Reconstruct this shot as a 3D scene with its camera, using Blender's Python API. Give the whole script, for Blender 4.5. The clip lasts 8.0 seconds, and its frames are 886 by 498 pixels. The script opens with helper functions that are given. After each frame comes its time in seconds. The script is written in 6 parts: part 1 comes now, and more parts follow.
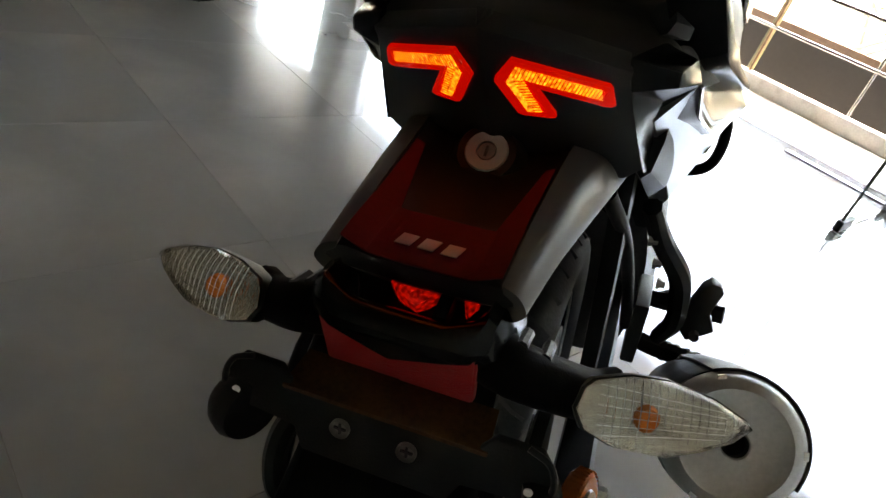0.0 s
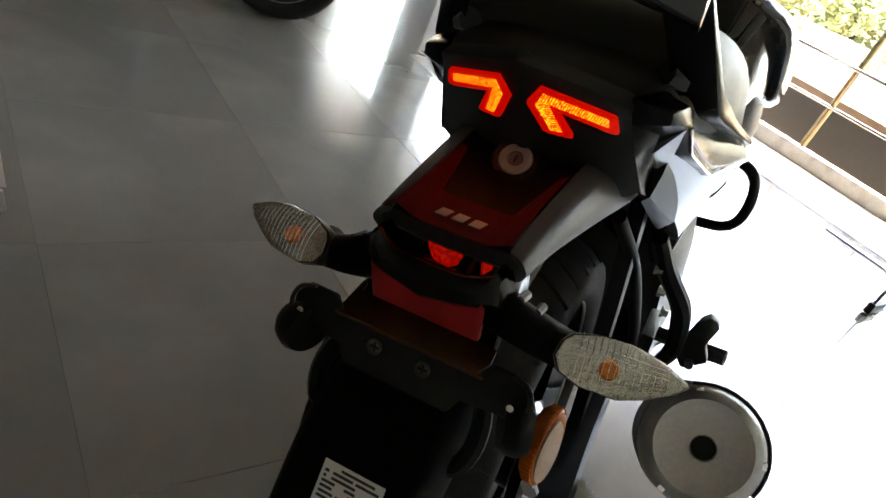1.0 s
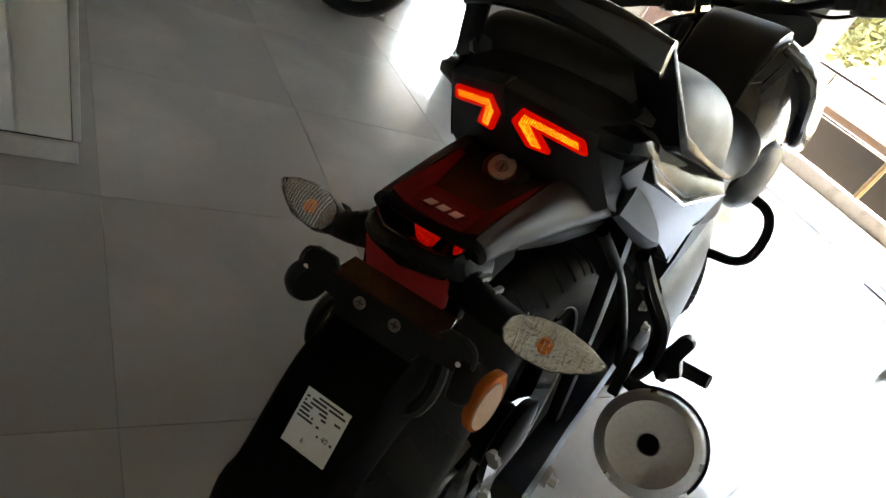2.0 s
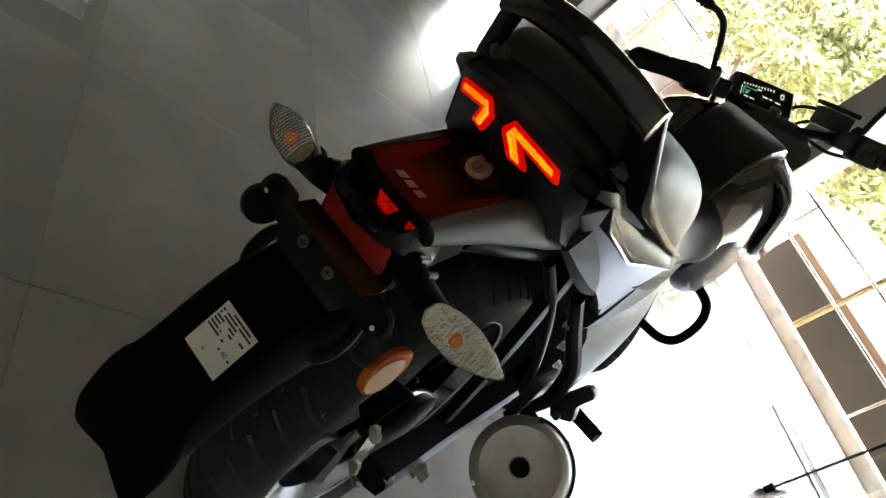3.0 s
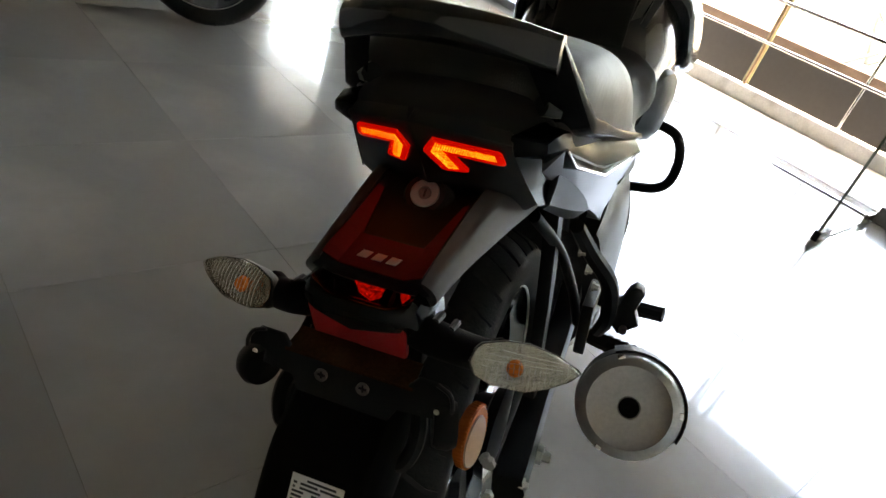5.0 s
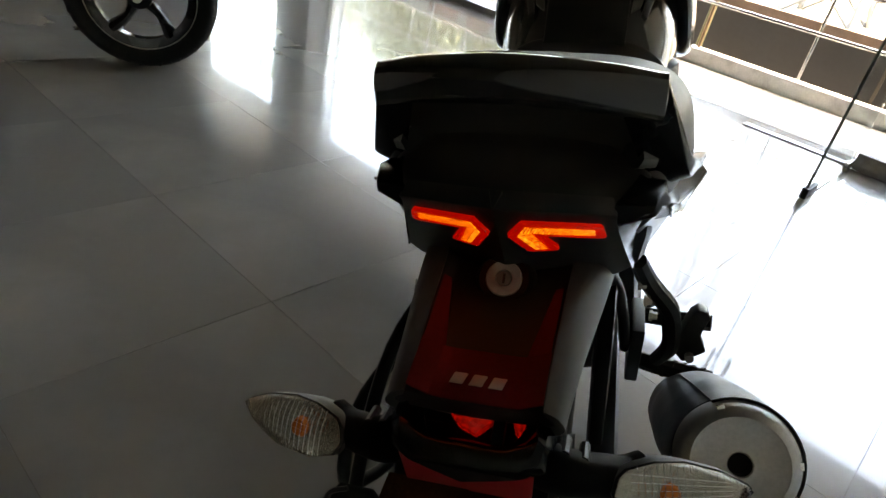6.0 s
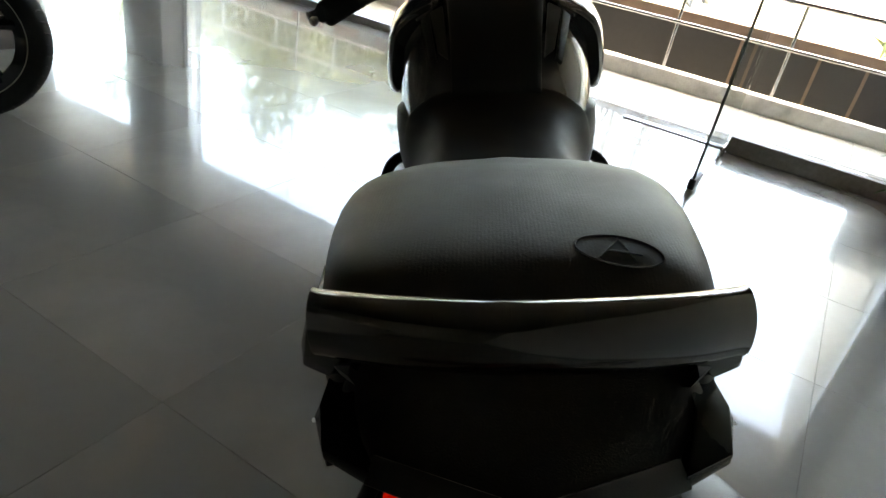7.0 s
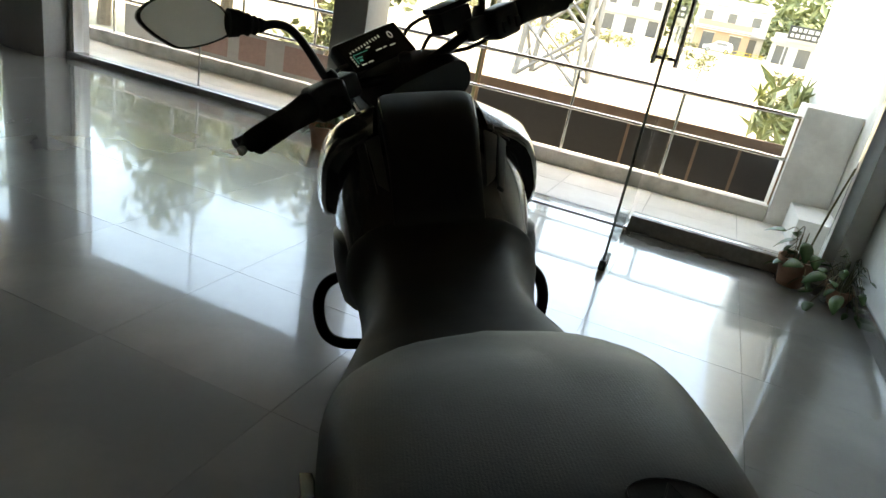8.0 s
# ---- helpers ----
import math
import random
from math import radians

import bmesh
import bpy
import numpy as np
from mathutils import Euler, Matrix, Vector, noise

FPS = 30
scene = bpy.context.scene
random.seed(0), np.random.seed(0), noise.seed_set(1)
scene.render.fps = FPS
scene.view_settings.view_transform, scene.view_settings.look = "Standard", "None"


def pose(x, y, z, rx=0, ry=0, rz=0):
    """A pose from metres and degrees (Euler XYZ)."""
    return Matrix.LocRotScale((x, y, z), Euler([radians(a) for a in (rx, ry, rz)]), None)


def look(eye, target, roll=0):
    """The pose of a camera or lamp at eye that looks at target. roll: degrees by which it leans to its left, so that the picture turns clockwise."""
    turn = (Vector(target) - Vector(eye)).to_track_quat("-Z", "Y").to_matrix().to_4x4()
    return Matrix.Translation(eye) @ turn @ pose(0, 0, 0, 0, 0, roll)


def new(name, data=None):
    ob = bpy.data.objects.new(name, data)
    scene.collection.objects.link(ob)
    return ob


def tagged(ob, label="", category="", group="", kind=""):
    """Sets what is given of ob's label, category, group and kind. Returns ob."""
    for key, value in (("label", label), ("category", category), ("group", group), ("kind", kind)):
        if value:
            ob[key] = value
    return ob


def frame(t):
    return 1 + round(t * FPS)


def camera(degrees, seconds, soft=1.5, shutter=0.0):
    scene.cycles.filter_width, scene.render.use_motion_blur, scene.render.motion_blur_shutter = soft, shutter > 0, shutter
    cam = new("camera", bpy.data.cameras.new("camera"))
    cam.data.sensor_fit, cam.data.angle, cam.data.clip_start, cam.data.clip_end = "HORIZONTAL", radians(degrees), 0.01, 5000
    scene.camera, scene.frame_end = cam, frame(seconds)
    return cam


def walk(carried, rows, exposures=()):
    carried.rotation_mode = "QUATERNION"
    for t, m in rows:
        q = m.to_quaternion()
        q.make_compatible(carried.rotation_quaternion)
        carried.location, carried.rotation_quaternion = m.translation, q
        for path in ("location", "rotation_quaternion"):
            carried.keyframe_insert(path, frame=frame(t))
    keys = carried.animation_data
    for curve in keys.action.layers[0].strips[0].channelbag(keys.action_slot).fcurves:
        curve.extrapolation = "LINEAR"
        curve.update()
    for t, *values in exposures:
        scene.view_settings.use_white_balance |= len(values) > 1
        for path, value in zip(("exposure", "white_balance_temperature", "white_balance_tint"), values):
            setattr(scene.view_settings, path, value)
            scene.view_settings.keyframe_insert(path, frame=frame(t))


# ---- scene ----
cam = camera(68.0, 8.0)
PATH = [
    (0, (-0.1006, -0.6250, 0.9140), (-0.3454, 0.7238, 0.0889), 20.21),
    (0.5, (-0.0857, -0.6795, 0.9251), (-0.3716, 0.6638, 0.1043), 24.08),
    (1, (-0.0585, -0.7266, 0.9356), (-0.4190, 0.6212, 0.1524), 25.51),
    (1.2, (-0.0467, -0.7416, 0.9458), (-0.4168, 0.5934, 0.1453), 26.70),
    (2.3, (0.0330, -0.8048, 1.0191), (-0.4242, 0.4896, 0.1972), 31.50),
    (2.5, (0.0412, -0.8116, 1.0366), (-0.3869, 0.4857, 0.2038), 31.84),
    (3, (0.0326, -0.8051, 0.9979), (-0.3453, 0.5473, 0.2310), 52.73),
    (3.5, (0.0126, -0.7977, 0.9837), (-0.4132, 0.5312, 0.2008), 55.25),
    (4, (0.0067, -0.7971, 0.9786), (-0.3850, 0.5429, 0.1970), 55.89),
    (4.5, (-0.0014, -0.7998, 1.0045), (-0.3321, 0.5160, 0.1564), 43.68),
    (4.7, (-0.0117, -0.7834, 1.0276), (-0.3260, 0.5433, 0.1903), 29.91),
    (5.8, (-0.1131, -0.7072, 1.0227), (-0.3506, 0.6523, 0.2132), 13.12),
    (6, (-0.1509, -0.6661, 1.0165), (-0.3544, 0.6989, 0.2070), 12.73),
    (6.5, (-0.2023, -0.5364, 1.0395), (-0.3141, 0.8346, 0.2223), 10.06),
    (7, (-0.2428, -0.4761, 1.0565), (-0.1873, 0.9235, 0.2833), 11.12),
    (7.5, (-0.2836, -0.4250, 1.0836), (-0.0653, 1.0010, 0.3916), 10.54),
    (8, (-0.3183, -0.3961, 1.1102), (-0.0622, 1.0740, 0.5331), 11.19),
]
walk(cam, [(t, look(eye, target, roll)) for t, eye, target, roll in PATH],
     exposures=[(0, 5.05, 9500, 13), (2.5, 5.25, 9600, 13), (4.5, 5.25, 9500, 13), (6.0, 4.6, 9500, 11), (7.0, 4.45, 9250, 7), (7.5, 3.9, 9150, 5), (8, 3.55, 9150, 4)])

# ---- world, sun, light ----
TURN = -28.92          # the room's heading against the motorcycle's
ROOM = pose(0, 0, 0, 0, 0, TURN)
SUN_ELEV, SUN_AZ = 76.0, 60.0     # degrees; azimuth in the room, from straight out towards the plant side


def make_world():
    w = bpy.data.worlds.new("daylight")
    scene.world = w
    w.use_nodes = True
    nt = w.node_tree
    sky = nt.nodes.new("ShaderNodeTexSky")
    sky.sky_type = "NISHITA"
    sky.sun_disc = False
    sky.sun_elevation = radians(SUN_ELEV)
    sky.sun_rotation = radians(SUN_AZ - TURN)
    sky.air_density, sky.dust_density = 1.0, 2.0
    bg = nt.nodes["Background"]
    bg.inputs["Strength"].default_value = 0.15
    nt.links.new(sky.outputs[0], bg.inputs["Color"])
    sun = new("sun", bpy.data.lights.new("sun", "SUN"))
    sun.data.energy, sun.data.angle, sun.data.color = 2.0, radians(0.6), (1.0, 0.95, 0.86)
    d = ROOM.to_3x3() @ Vector((math.sin(radians(SUN_AZ)) * math.cos(radians(SUN_ELEV)),
                                math.cos(radians(SUN_AZ)) * math.cos(radians(SUN_ELEV)), math.sin(radians(SUN_ELEV))))
    sun.matrix_world = look(d * 30, (0, 0, 0))


make_world()


# ---- materials ----
def material(name, colour, rough=0.5, metal=0.0, var=0.12, scale=12.0, bump=0.0, bump_scale=120.0, rough_var=0.0,
             spec=0.5, coat=0.0, transmission=0.0, ior=1.5, emit=None, power=0.0, island=0.0, stain=None, stain_amount=0.0, emit_var=0.0):
    """A principled material with two scales of variation, fine relief and wear."""
    m = bpy.data.materials.new(name)
    m.use_nodes = True
    nt = m.node_tree
    b = nt.nodes["Principled BSDF"]
    b.inputs["Roughness"].default_value = rough
    b.inputs["Metallic"].default_value = metal
    b.inputs["IOR"].default_value = ior
    b.inputs["Specular IOR Level"].default_value = spec
    b.inputs["Coat Weight"].default_value = coat
    b.inputs["Coat Roughness"].default_value = 0.04
    b.inputs["Transmission Weight"].default_value = transmission
    tc = nt.nodes.new("ShaderNodeTexCoord")
    n1 = nt.nodes.new("ShaderNodeTexNoise")
    n1.inputs["Scale"].default_value, n1.inputs["Detail"].default_value = scale, 5
    n2 = nt.nodes.new("ShaderNodeTexNoise")
    n2.inputs["Scale"].default_value, n2.inputs["Detail"].default_value = scale * 9, 3
    add = nt.nodes.new("ShaderNodeMath")
    add.operation = "ADD"
    for n in (n1, n2):
        nt.links.new(tc.outputs["Object"], n.inputs["Vector"])
    nt.links.new(n1.outputs["Fac"], add.inputs[0])
    nt.links.new(n2.outputs["Fac"], add.inputs[1])
    mul = nt.nodes.new("ShaderNodeMapRange")
    mul.inputs["From Min"].default_value, mul.inputs["From Max"].default_value = 0.6, 1.4
    mul.inputs["To Min"].default_value, mul.inputs["To Max"].default_value = 1 - var, 1 + var
    nt.links.new(add.outputs[0], mul.inputs["Value"])
    mix = nt.nodes.new("ShaderNodeVectorMath")
    mix.operation = "SCALE"
    mix.inputs[0].default_value = colour
    nt.links.new(mul.outputs[0], mix.inputs["Scale"])
    out = mix.outputs[0]
    if island:
        oi = nt.nodes.new("ShaderNodeObjectInfo")
        mr = nt.nodes.new("ShaderNodeMapRange")
        mr.inputs["To Min"].default_value, mr.inputs["To Max"].default_value = 1 - island, 1 + island
        nt.links.new(oi.outputs["Random"], mr.inputs["Value"])
        sc = nt.nodes.new("ShaderNodeVectorMath")
        sc.operation = "SCALE"
        nt.links.new(out, sc.inputs[0])
        nt.links.new(mr.outputs[0], sc.inputs["Scale"])
        out = sc.outputs[0]
    if stain:
        n3 = nt.nodes.new("ShaderNodeTexNoise")
        n3.inputs["Scale"].default_value, n3.inputs["Detail"].default_value = scale * 0.6, 8
        nt.links.new(tc.outputs["Object"], n3.inputs["Vector"])
        rp = nt.nodes.new("ShaderNodeMapRange")
        rp.inputs["From Min"].default_value, rp.inputs["From Max"].default_value = 0.5, 0.72
        rp.inputs["To Min"].default_value, rp.inputs["To Max"].default_value = 0.0, stain_amount
        nt.links.new(n3.outputs["Fac"], rp.inputs["Value"])
        mx = nt.nodes.new("ShaderNodeMix")
        mx.data_type = "RGBA"
        nt.links.new(rp.outputs[0], mx.inputs["Factor"])
        nt.links.new(out, mx.inputs["A"])
        mx.inputs["B"].default_value = (*stain, 1)
        out = mx.outputs["Result"]
    nt.links.new(out, b.inputs["Base Color"])
    if rough_var:
        mr = nt.nodes.new("ShaderNodeMapRange")
        mr.inputs["From Min"].default_value, mr.inputs["From Max"].default_value = 0.3, 0.7
        mr.inputs["To Min"].default_value, mr.inputs["To Max"].default_value = max(rough - rough_var, 0.01), rough + rough_var
        nt.links.new(n1.outputs["Fac"], mr.inputs["Value"])
        nt.links.new(mr.outputs[0], b.inputs["Roughness"])
    if bump:
        nb = nt.nodes.new("ShaderNodeTexNoise")
        nb.inputs["Scale"].default_value, nb.inputs["Detail"].default_value = bump_scale, 4
        nt.links.new(tc.outputs["Object"], nb.inputs["Vector"])
        bp = nt.nodes.new("ShaderNodeBump")
        bp.inputs["Strength"].default_value, bp.inputs["Distance"].default_value = bump, 0.002
        nt.links.new(nb.outputs["Fac"], bp.inputs["Height"])
        nt.links.new(bp.outputs[0], b.inputs["Normal"])
    if emit:
        b.inputs["Emission Color"].default_value = (*emit, 1)
        b.inputs["Emission Strength"].default_value = power
        if emit_var:
            vo = nt.nodes.new("ShaderNodeTexVoronoi")
            vo.inputs["Scale"].default_value = 420
            nt.links.new(tc.outputs["Object"], vo.inputs["Vector"])
            er = nt.nodes.new("ShaderNodeMapRange")
            er.inputs["From Min"].default_value, er.inputs["From Max"].default_value = 0.05, 0.75
            er.inputs["To Min"].default_value, er.inputs["To Max"].default_value = power * (1 + emit_var), power * (1 - emit_var)
            nt.links.new(vo.outputs["Distance"], er.inputs["Value"])
            nt.links.new(er.outputs[0], b.inputs["Emission Strength"])
    return m


def ribbed(m, scale, strength):
    """Adds fine parallel ribs, as on seat vinyl, to a material's relief."""
    nt = m.node_tree
    tc = nt.nodes.new("ShaderNodeTexCoord")
    wv = nt.nodes.new("ShaderNodeTexWave")
    wv.wave_type, wv.bands_direction = "BANDS", "X"
    wv.inputs["Scale"].default_value, wv.inputs["Distortion"].default_value = scale, 0.3
    nt.links.new(tc.outputs["Object"], wv.inputs["Vector"])
    bp = nt.nodes.new("ShaderNodeBump")
    bp.inputs["Strength"].default_value, bp.inputs["Distance"].default_value = strength, 0.001
    nt.links.new(wv.outputs["Fac"], bp.inputs["Height"])
    old = nt.nodes["Principled BSDF"].inputs["Normal"]
    if old.is_linked:
        nt.links.new(old.links[0].from_socket, bp.inputs["Normal"])
    nt.links.new(bp.outputs[0], old)
    return m


GLOSS = material("gloss_black_plastic", (0.010, 0.010, 0.0105), 0.13, var=0.2, coat=0.4, bump=0.03, bump_scale=40)
HOODBLACK = material("hood_black_plastic", (0.007, 0.007, 0.007), 0.18, var=0.2, spec=0.16, bump=0.02, bump_scale=40)
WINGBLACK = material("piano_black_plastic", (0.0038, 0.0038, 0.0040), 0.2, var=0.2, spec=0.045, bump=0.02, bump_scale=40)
COWL = material("dull_black_plastic", (0.006, 0.006, 0.006), 0.5, spec=0.2, var=0.25, bump=0.15, bump_scale=900)
SATIN = material("satin_black_plastic", (0.010, 0.010, 0.010), 0.42, spec=0.25, var=0.25, bump=0.15, bump_scale=900, rough_var=0.06)
MATTE = material("textured_black_plastic", (0.0036, 0.0034, 0.0032), 0.6, spec=0.04, var=0.25, bump=0.12, bump_scale=900, rough_var=0.08)
FLANK = material("graphite_painted_plastic", (0.044, 0.043, 0.040), 0.5, spec=0.3, metal=0.1, var=0.10, coat=0.0, bump=0.02, bump_scale=300)
TANKPAINT = material("dark_grey_metallic_paint", (0.065, 0.063, 0.062), 0.2, metal=0.45, var=0.1, scale=60, coat=0.8)
SIDEPAINT = material("grey_gloss_paint", (0.045, 0.045, 0.044), 0.34, metal=0.2, var=0.08, scale=50, coat=0.4)
VINYL = ribbed(material("black_seat_vinyl", (0.016, 0.0148, 0.0132), 0.55, spec=0.36, var=0.15, scale=20, bump=0.12, bump_scale=600, rough_var=0.05), 140, 0.045)
VINYL_PLAIN = material("plain_seat_vinyl", (0.011, 0.0104, 0.0098), 0.6, spec=0.25, var=0.15, scale=20, bump=0.12, bump_scale=600, rough_var=0.05)
RUBBER = material("tyre_rubber", (0.014, 0.014, 0.0137), 0.75, spec=0.22, var=0.3, scale=18, bump=0.4, bump_scale=250)
FRAMEPAINT = material("black_frame_paint", (0.006, 0.006, 0.0066), 0.38, spec=0.08, var=0.2, bump=0.05, bump_scale=200)
STEEL = material("brushed_exhaust_steel", (0.47, 0.465, 0.455), 0.42, metal=0.85, var=0.12, scale=25, rough_var=0.1, bump=0.08, bump_scale=400)
CHROME = material("chrome", (0.75, 0.75, 0.76), 0.1, metal=1.0, var=0.05)
ZINC = material("zinc_bolt", (0.45, 0.44, 0.4), 0.35, metal=1.0, var=0.2, scale=60)
LOCKMETAL = material("lock_metal", (0.31, 0.29, 0.27), 0.5, metal=0.4, var=0.08, scale=90)
RED_EMIT = material("lit_red_lens", (0.5, 0.01, 0.005), 0.2, var=0.1, emit=(1.0, 0.008, 0.004), power=0.012)
LED = material("lit_led_strip", (0.8, 0.2, 0.03), 0.3, var=0.05, emit=(1.0, 0.24, 0.020), power=0.068, emit_var=0.8)
RED_SMALL = material("lit_small_red_lens", (0.5, 0.01, 0.01), 0.15, var=0.2, emit=(1.0, 0.012, 0.008), power=0.009, emit_var=0.85, bump=0.4, bump_scale=300)
RED_AREA = material("red_u_area", (0.105, 0.0016, 0.005), 0.6, spec=0.2, var=0.2, scale=30)
RED_REFLEX = material("red_reflex_plastic", (0.38, 0.018, 0.018), 0.4, spec=0.3, var=0.15, scale=200, bump=0.5, bump_scale=900)
AMBER = material("amber_reflex_plastic", (0.50, 0.105, 0.012), 0.2, var=0.2, scale=120, coat=0.4)
# amber face, its pale reflection mixed into the base colour
AMBER_PALE = material("amber_face_with_reflection", (0.46, 0.27, 0.17), 0.12, var=0.1, scale=120, coat=0.5)
AMBERDIM = material("brown_reflector_well", (0.16, 0.09, 0.05), 0.3, metal=0.5, var=0.2, scale=90)
BULB = material("amber_bulb_glass", (0.80, 0.20, 0.04), 0.15, var=0.1, scale=80)
LENS = material("clear_lens", (0.93, 0.94, 0.93), 0.03, var=0.02, transmission=1.0, ior=1.12, bump=0.05, bump_scale=220)
REFLECTOR = material("indicator_reflector", (0.52, 0.50, 0.45), 0.12, metal=1.0, var=0.2, scale=120, bump=1.0, bump_scale=260)
STICKER = material("white_sticker_paper", (0.72, 0.71, 0.69), 0.5, var=0.05, scale=60)
SCREW = material("dull_screw_head", (0.16, 0.16, 0.155), 0.45, metal=0.8, var=0.2, scale=80)
INK = material("black_print", (0.03, 0.03, 0.03), 0.6, var=0.1)
SILVERPRINT = material("silver_print", (0.42, 0.36, 0.36), 0.35, metal=0.3, var=0.08)
BROWN = material("brown_clear_plastic", (0.045, 0.020, 0.008), 0.2, spec=0.2, var=0.4, scale=40)
MIRROR = material("mirror_glass", (0.8, 0.8, 0.8), 0.02, metal=1.0, var=0.0)
SCREEN = material("instrument_screen", (0.01, 0.012, 0.013), 0.12, var=0.1, coat=0.5)
SCREEN_ON = material("lit_teal_segments", (0.02, 0.2, 0.18), 0.4, var=0.0, emit=(0.10, 0.75, 0.65), power=0.012)
SCREEN_WHITE = material("lit_white_segments", (0.4, 0.4, 0.4), 0.4, var=0.0, emit=(0.8, 0.9, 0.9), power=0.022)
ENGINE = material("engine_casting", (0.028, 0.028, 0.028), 0.45, metal=0.4, var=0.25, bump=0.3, bump_scale=300)

TILE = material("polished_vitrified_tile", (0.208, 0.199, 0.182), 0.21, var=0.03, scale=3.0, rough_var=0.04, spec=0.5, coat=0.85, island=0.03,
                stain=(0.40, 0.37, 0.32), stain_amount=0.35, bump=0.012, bump_scale=9)
GROUT = material("dirty_grout", (0.14, 0.125, 0.11), 0.5, var=0.3, scale=14)
WALL = material("white_wall_paint", (0.86, 0.86, 0.84), 0.6, var=0.05, scale=2.5, bump=0.1, bump_scale=160, stain=(0.6, 0.58, 0.54), stain_amount=0.3)
# unseen walls: the room's dimness is put into this low brown colour
BACKWALL = material("darkened_wall_paint", (0.15, 0.122, 0.095), 0.65, var=0.06, scale=2.0, bump=0.1, bump_scale=160)
# ceiling colour kept dark so that it bounces and mirrors less light
CEILING = material("darkened_ceiling_paint", (0.14, 0.122, 0.10), 0.7, var=0.05, scale=1.5)
# beam and canopy: shade under the overhang is put into the colour
CANOPY = material("shade_toned_soffit", (0.15, 0.135, 0.115), 0.8, var=0.08, scale=3)
PLASTER = material("weathered_white_plaster", (0.84, 0.83, 0.80), 0.8, var=0.08, scale=4, bump=0.5, bump_scale=60, stain=(0.45, 0.42, 0.38), stain_amount=0.6)
COLUMN = material("grey_column_cladding", (0.38, 0.375, 0.36), 0.35, var=0.06, scale=5)
ALU = material("aluminium_section", (0.52, 0.52, 0.52), 0.35, metal=0.9, var=0.08, scale=30)
STAINLESS = material("stainless_rail", (0.55, 0.53, 0.5), 0.25, metal=1.0, var=0.08, scale=30)
RUSTY = material("rusty_post", (0.30, 0.19, 0.11), 0.7, metal=0.2, var=0.35, scale=30, bump=0.3)
STONE = material("brown_granite_sill", (0.25, 0.22, 0.19), 0.45, var=0.25, scale=45, stain=(0.32, 0.29, 0.26), stain_amount=0.7, bump=0.2, bump_scale=120)
CONCRETE = material("kerb_concrete", (0.60, 0.58, 0.54), 0.85, var=0.15, scale=9, bump=0.5, bump_scale=70, stain=(0.25, 0.23, 0.20), stain_amount=0.7)
OUTFLOOR = material("outdoor_tile", (0.70, 0.67, 0.61), 0.28, var=0.06, scale=3, island=0.05, stain=(0.40, 0.36, 0.30), stain_amount=0.5)
BLACKSHEET = material("black_hoarding_sheet", (0.02, 0.02, 0.023), 0.6, var=0.15, scale=3, bump=0.1, bump_scale=20)
BROWNEDGE = material("brown_board_edge", (0.16, 0.11, 0.085), 0.7, var=0.2, scale=10)
GLASS = material("window_glass", (0.96, 0.98, 0.97), 0.0, var=0.0, transmission=1.0, ior=1.1)
DOORGLASS = material("door_glass", (0.93, 0.97, 0.95), 0.0, var=0.0, transmission=1.0, ior=1.12)
GLASSEDGE = material("dark_glass_edge", (0.09, 0.12, 0.11), 0.3, var=0.1)
CABINET = material("white_laminate", (0.78, 0.78, 0.76), 0.35, var=0.04, scale=5, bump=0.03)
CABTRIM = material("grey_cabinet_trim", (0.55, 0.54, 0.52), 0.4, var=0.08, scale=9)
# near-black; in grooves, slots and the outlet it holds the recess's shade
DARK = material("dark_recess", (0.006, 0.006, 0.006), 0.8, var=0.2)
TERRACOTTA = material("terracotta", (0.40, 0.21, 0.13), 0.75, var=0.2, scale=25, bump=0.3, bump_scale=90, stain=(0.45, 0.33, 0.26), stain_amount=0.5)
SOIL = material("potting_soil", (0.05, 0.035, 0.025), 0.95, var=0.4, scale=60, bump=0.8, bump_scale=120)
LEAF = material("house_plant_leaf", (0.055, 0.12, 0.03), 0.42, var=0.35, scale=25, island=0.25)
STALK = material("plant_stalk", (0.12, 0.11, 0.05), 0.7, var=0.2, scale=40)
FOLIAGE = material("tree_foliage", (0.16, 0.185, 0.085), 0.6, var=0.45, scale=2.5)
FOLIAGE_PALE = material("pale_drooping_leaf", (0.25, 0.28, 0.12), 0.5, var=0.3, scale=3)
FOLIAGE_DRY = material("dry_shrub_foliage", (0.14, 0.14, 0.06), 0.7, var=0.4, scale=3)
BARK = material("bark", (0.14, 0.11, 0.08), 0.9, var=0.3, scale=8, bump=0.6, bump_scale=40)
GROUND = material("dry_sandy_ground", (0.27, 0.235, 0.175), 0.95, var=0.25, scale=0.35, bump=0.4, bump_scale=4, stain=(0.17, 0.19, 0.08), stain_amount=0.6)
HOUSEWHITE = material("white_house_wall", (0.50, 0.48, 0.45), 0.8, var=0.08, scale=0.6, stain=(0.45, 0.42, 0.38), stain_amount=0.5)
HOUSEORANGE = material("terracotta_house_wall", (0.36, 0.25, 0.17), 0.8, var=0.1, scale=0.8)
WINDOWDARK = material("house_window_glass", (0.10, 0.10, 0.10), 0.1, var=0.2, scale=2)
SIGNBLACK = material("black_sign_board", (0.03, 0.03, 0.03), 0.5, var=0.1)
CARPAINT = material("white_car_paint", (0.6, 0.6, 0.6), 0.25, var=0.03, coat=0.7)
GALV = material("galvanised_steel", (0.42, 0.42, 0.42), 0.5, metal=0.6, var=0.15, scale=6)
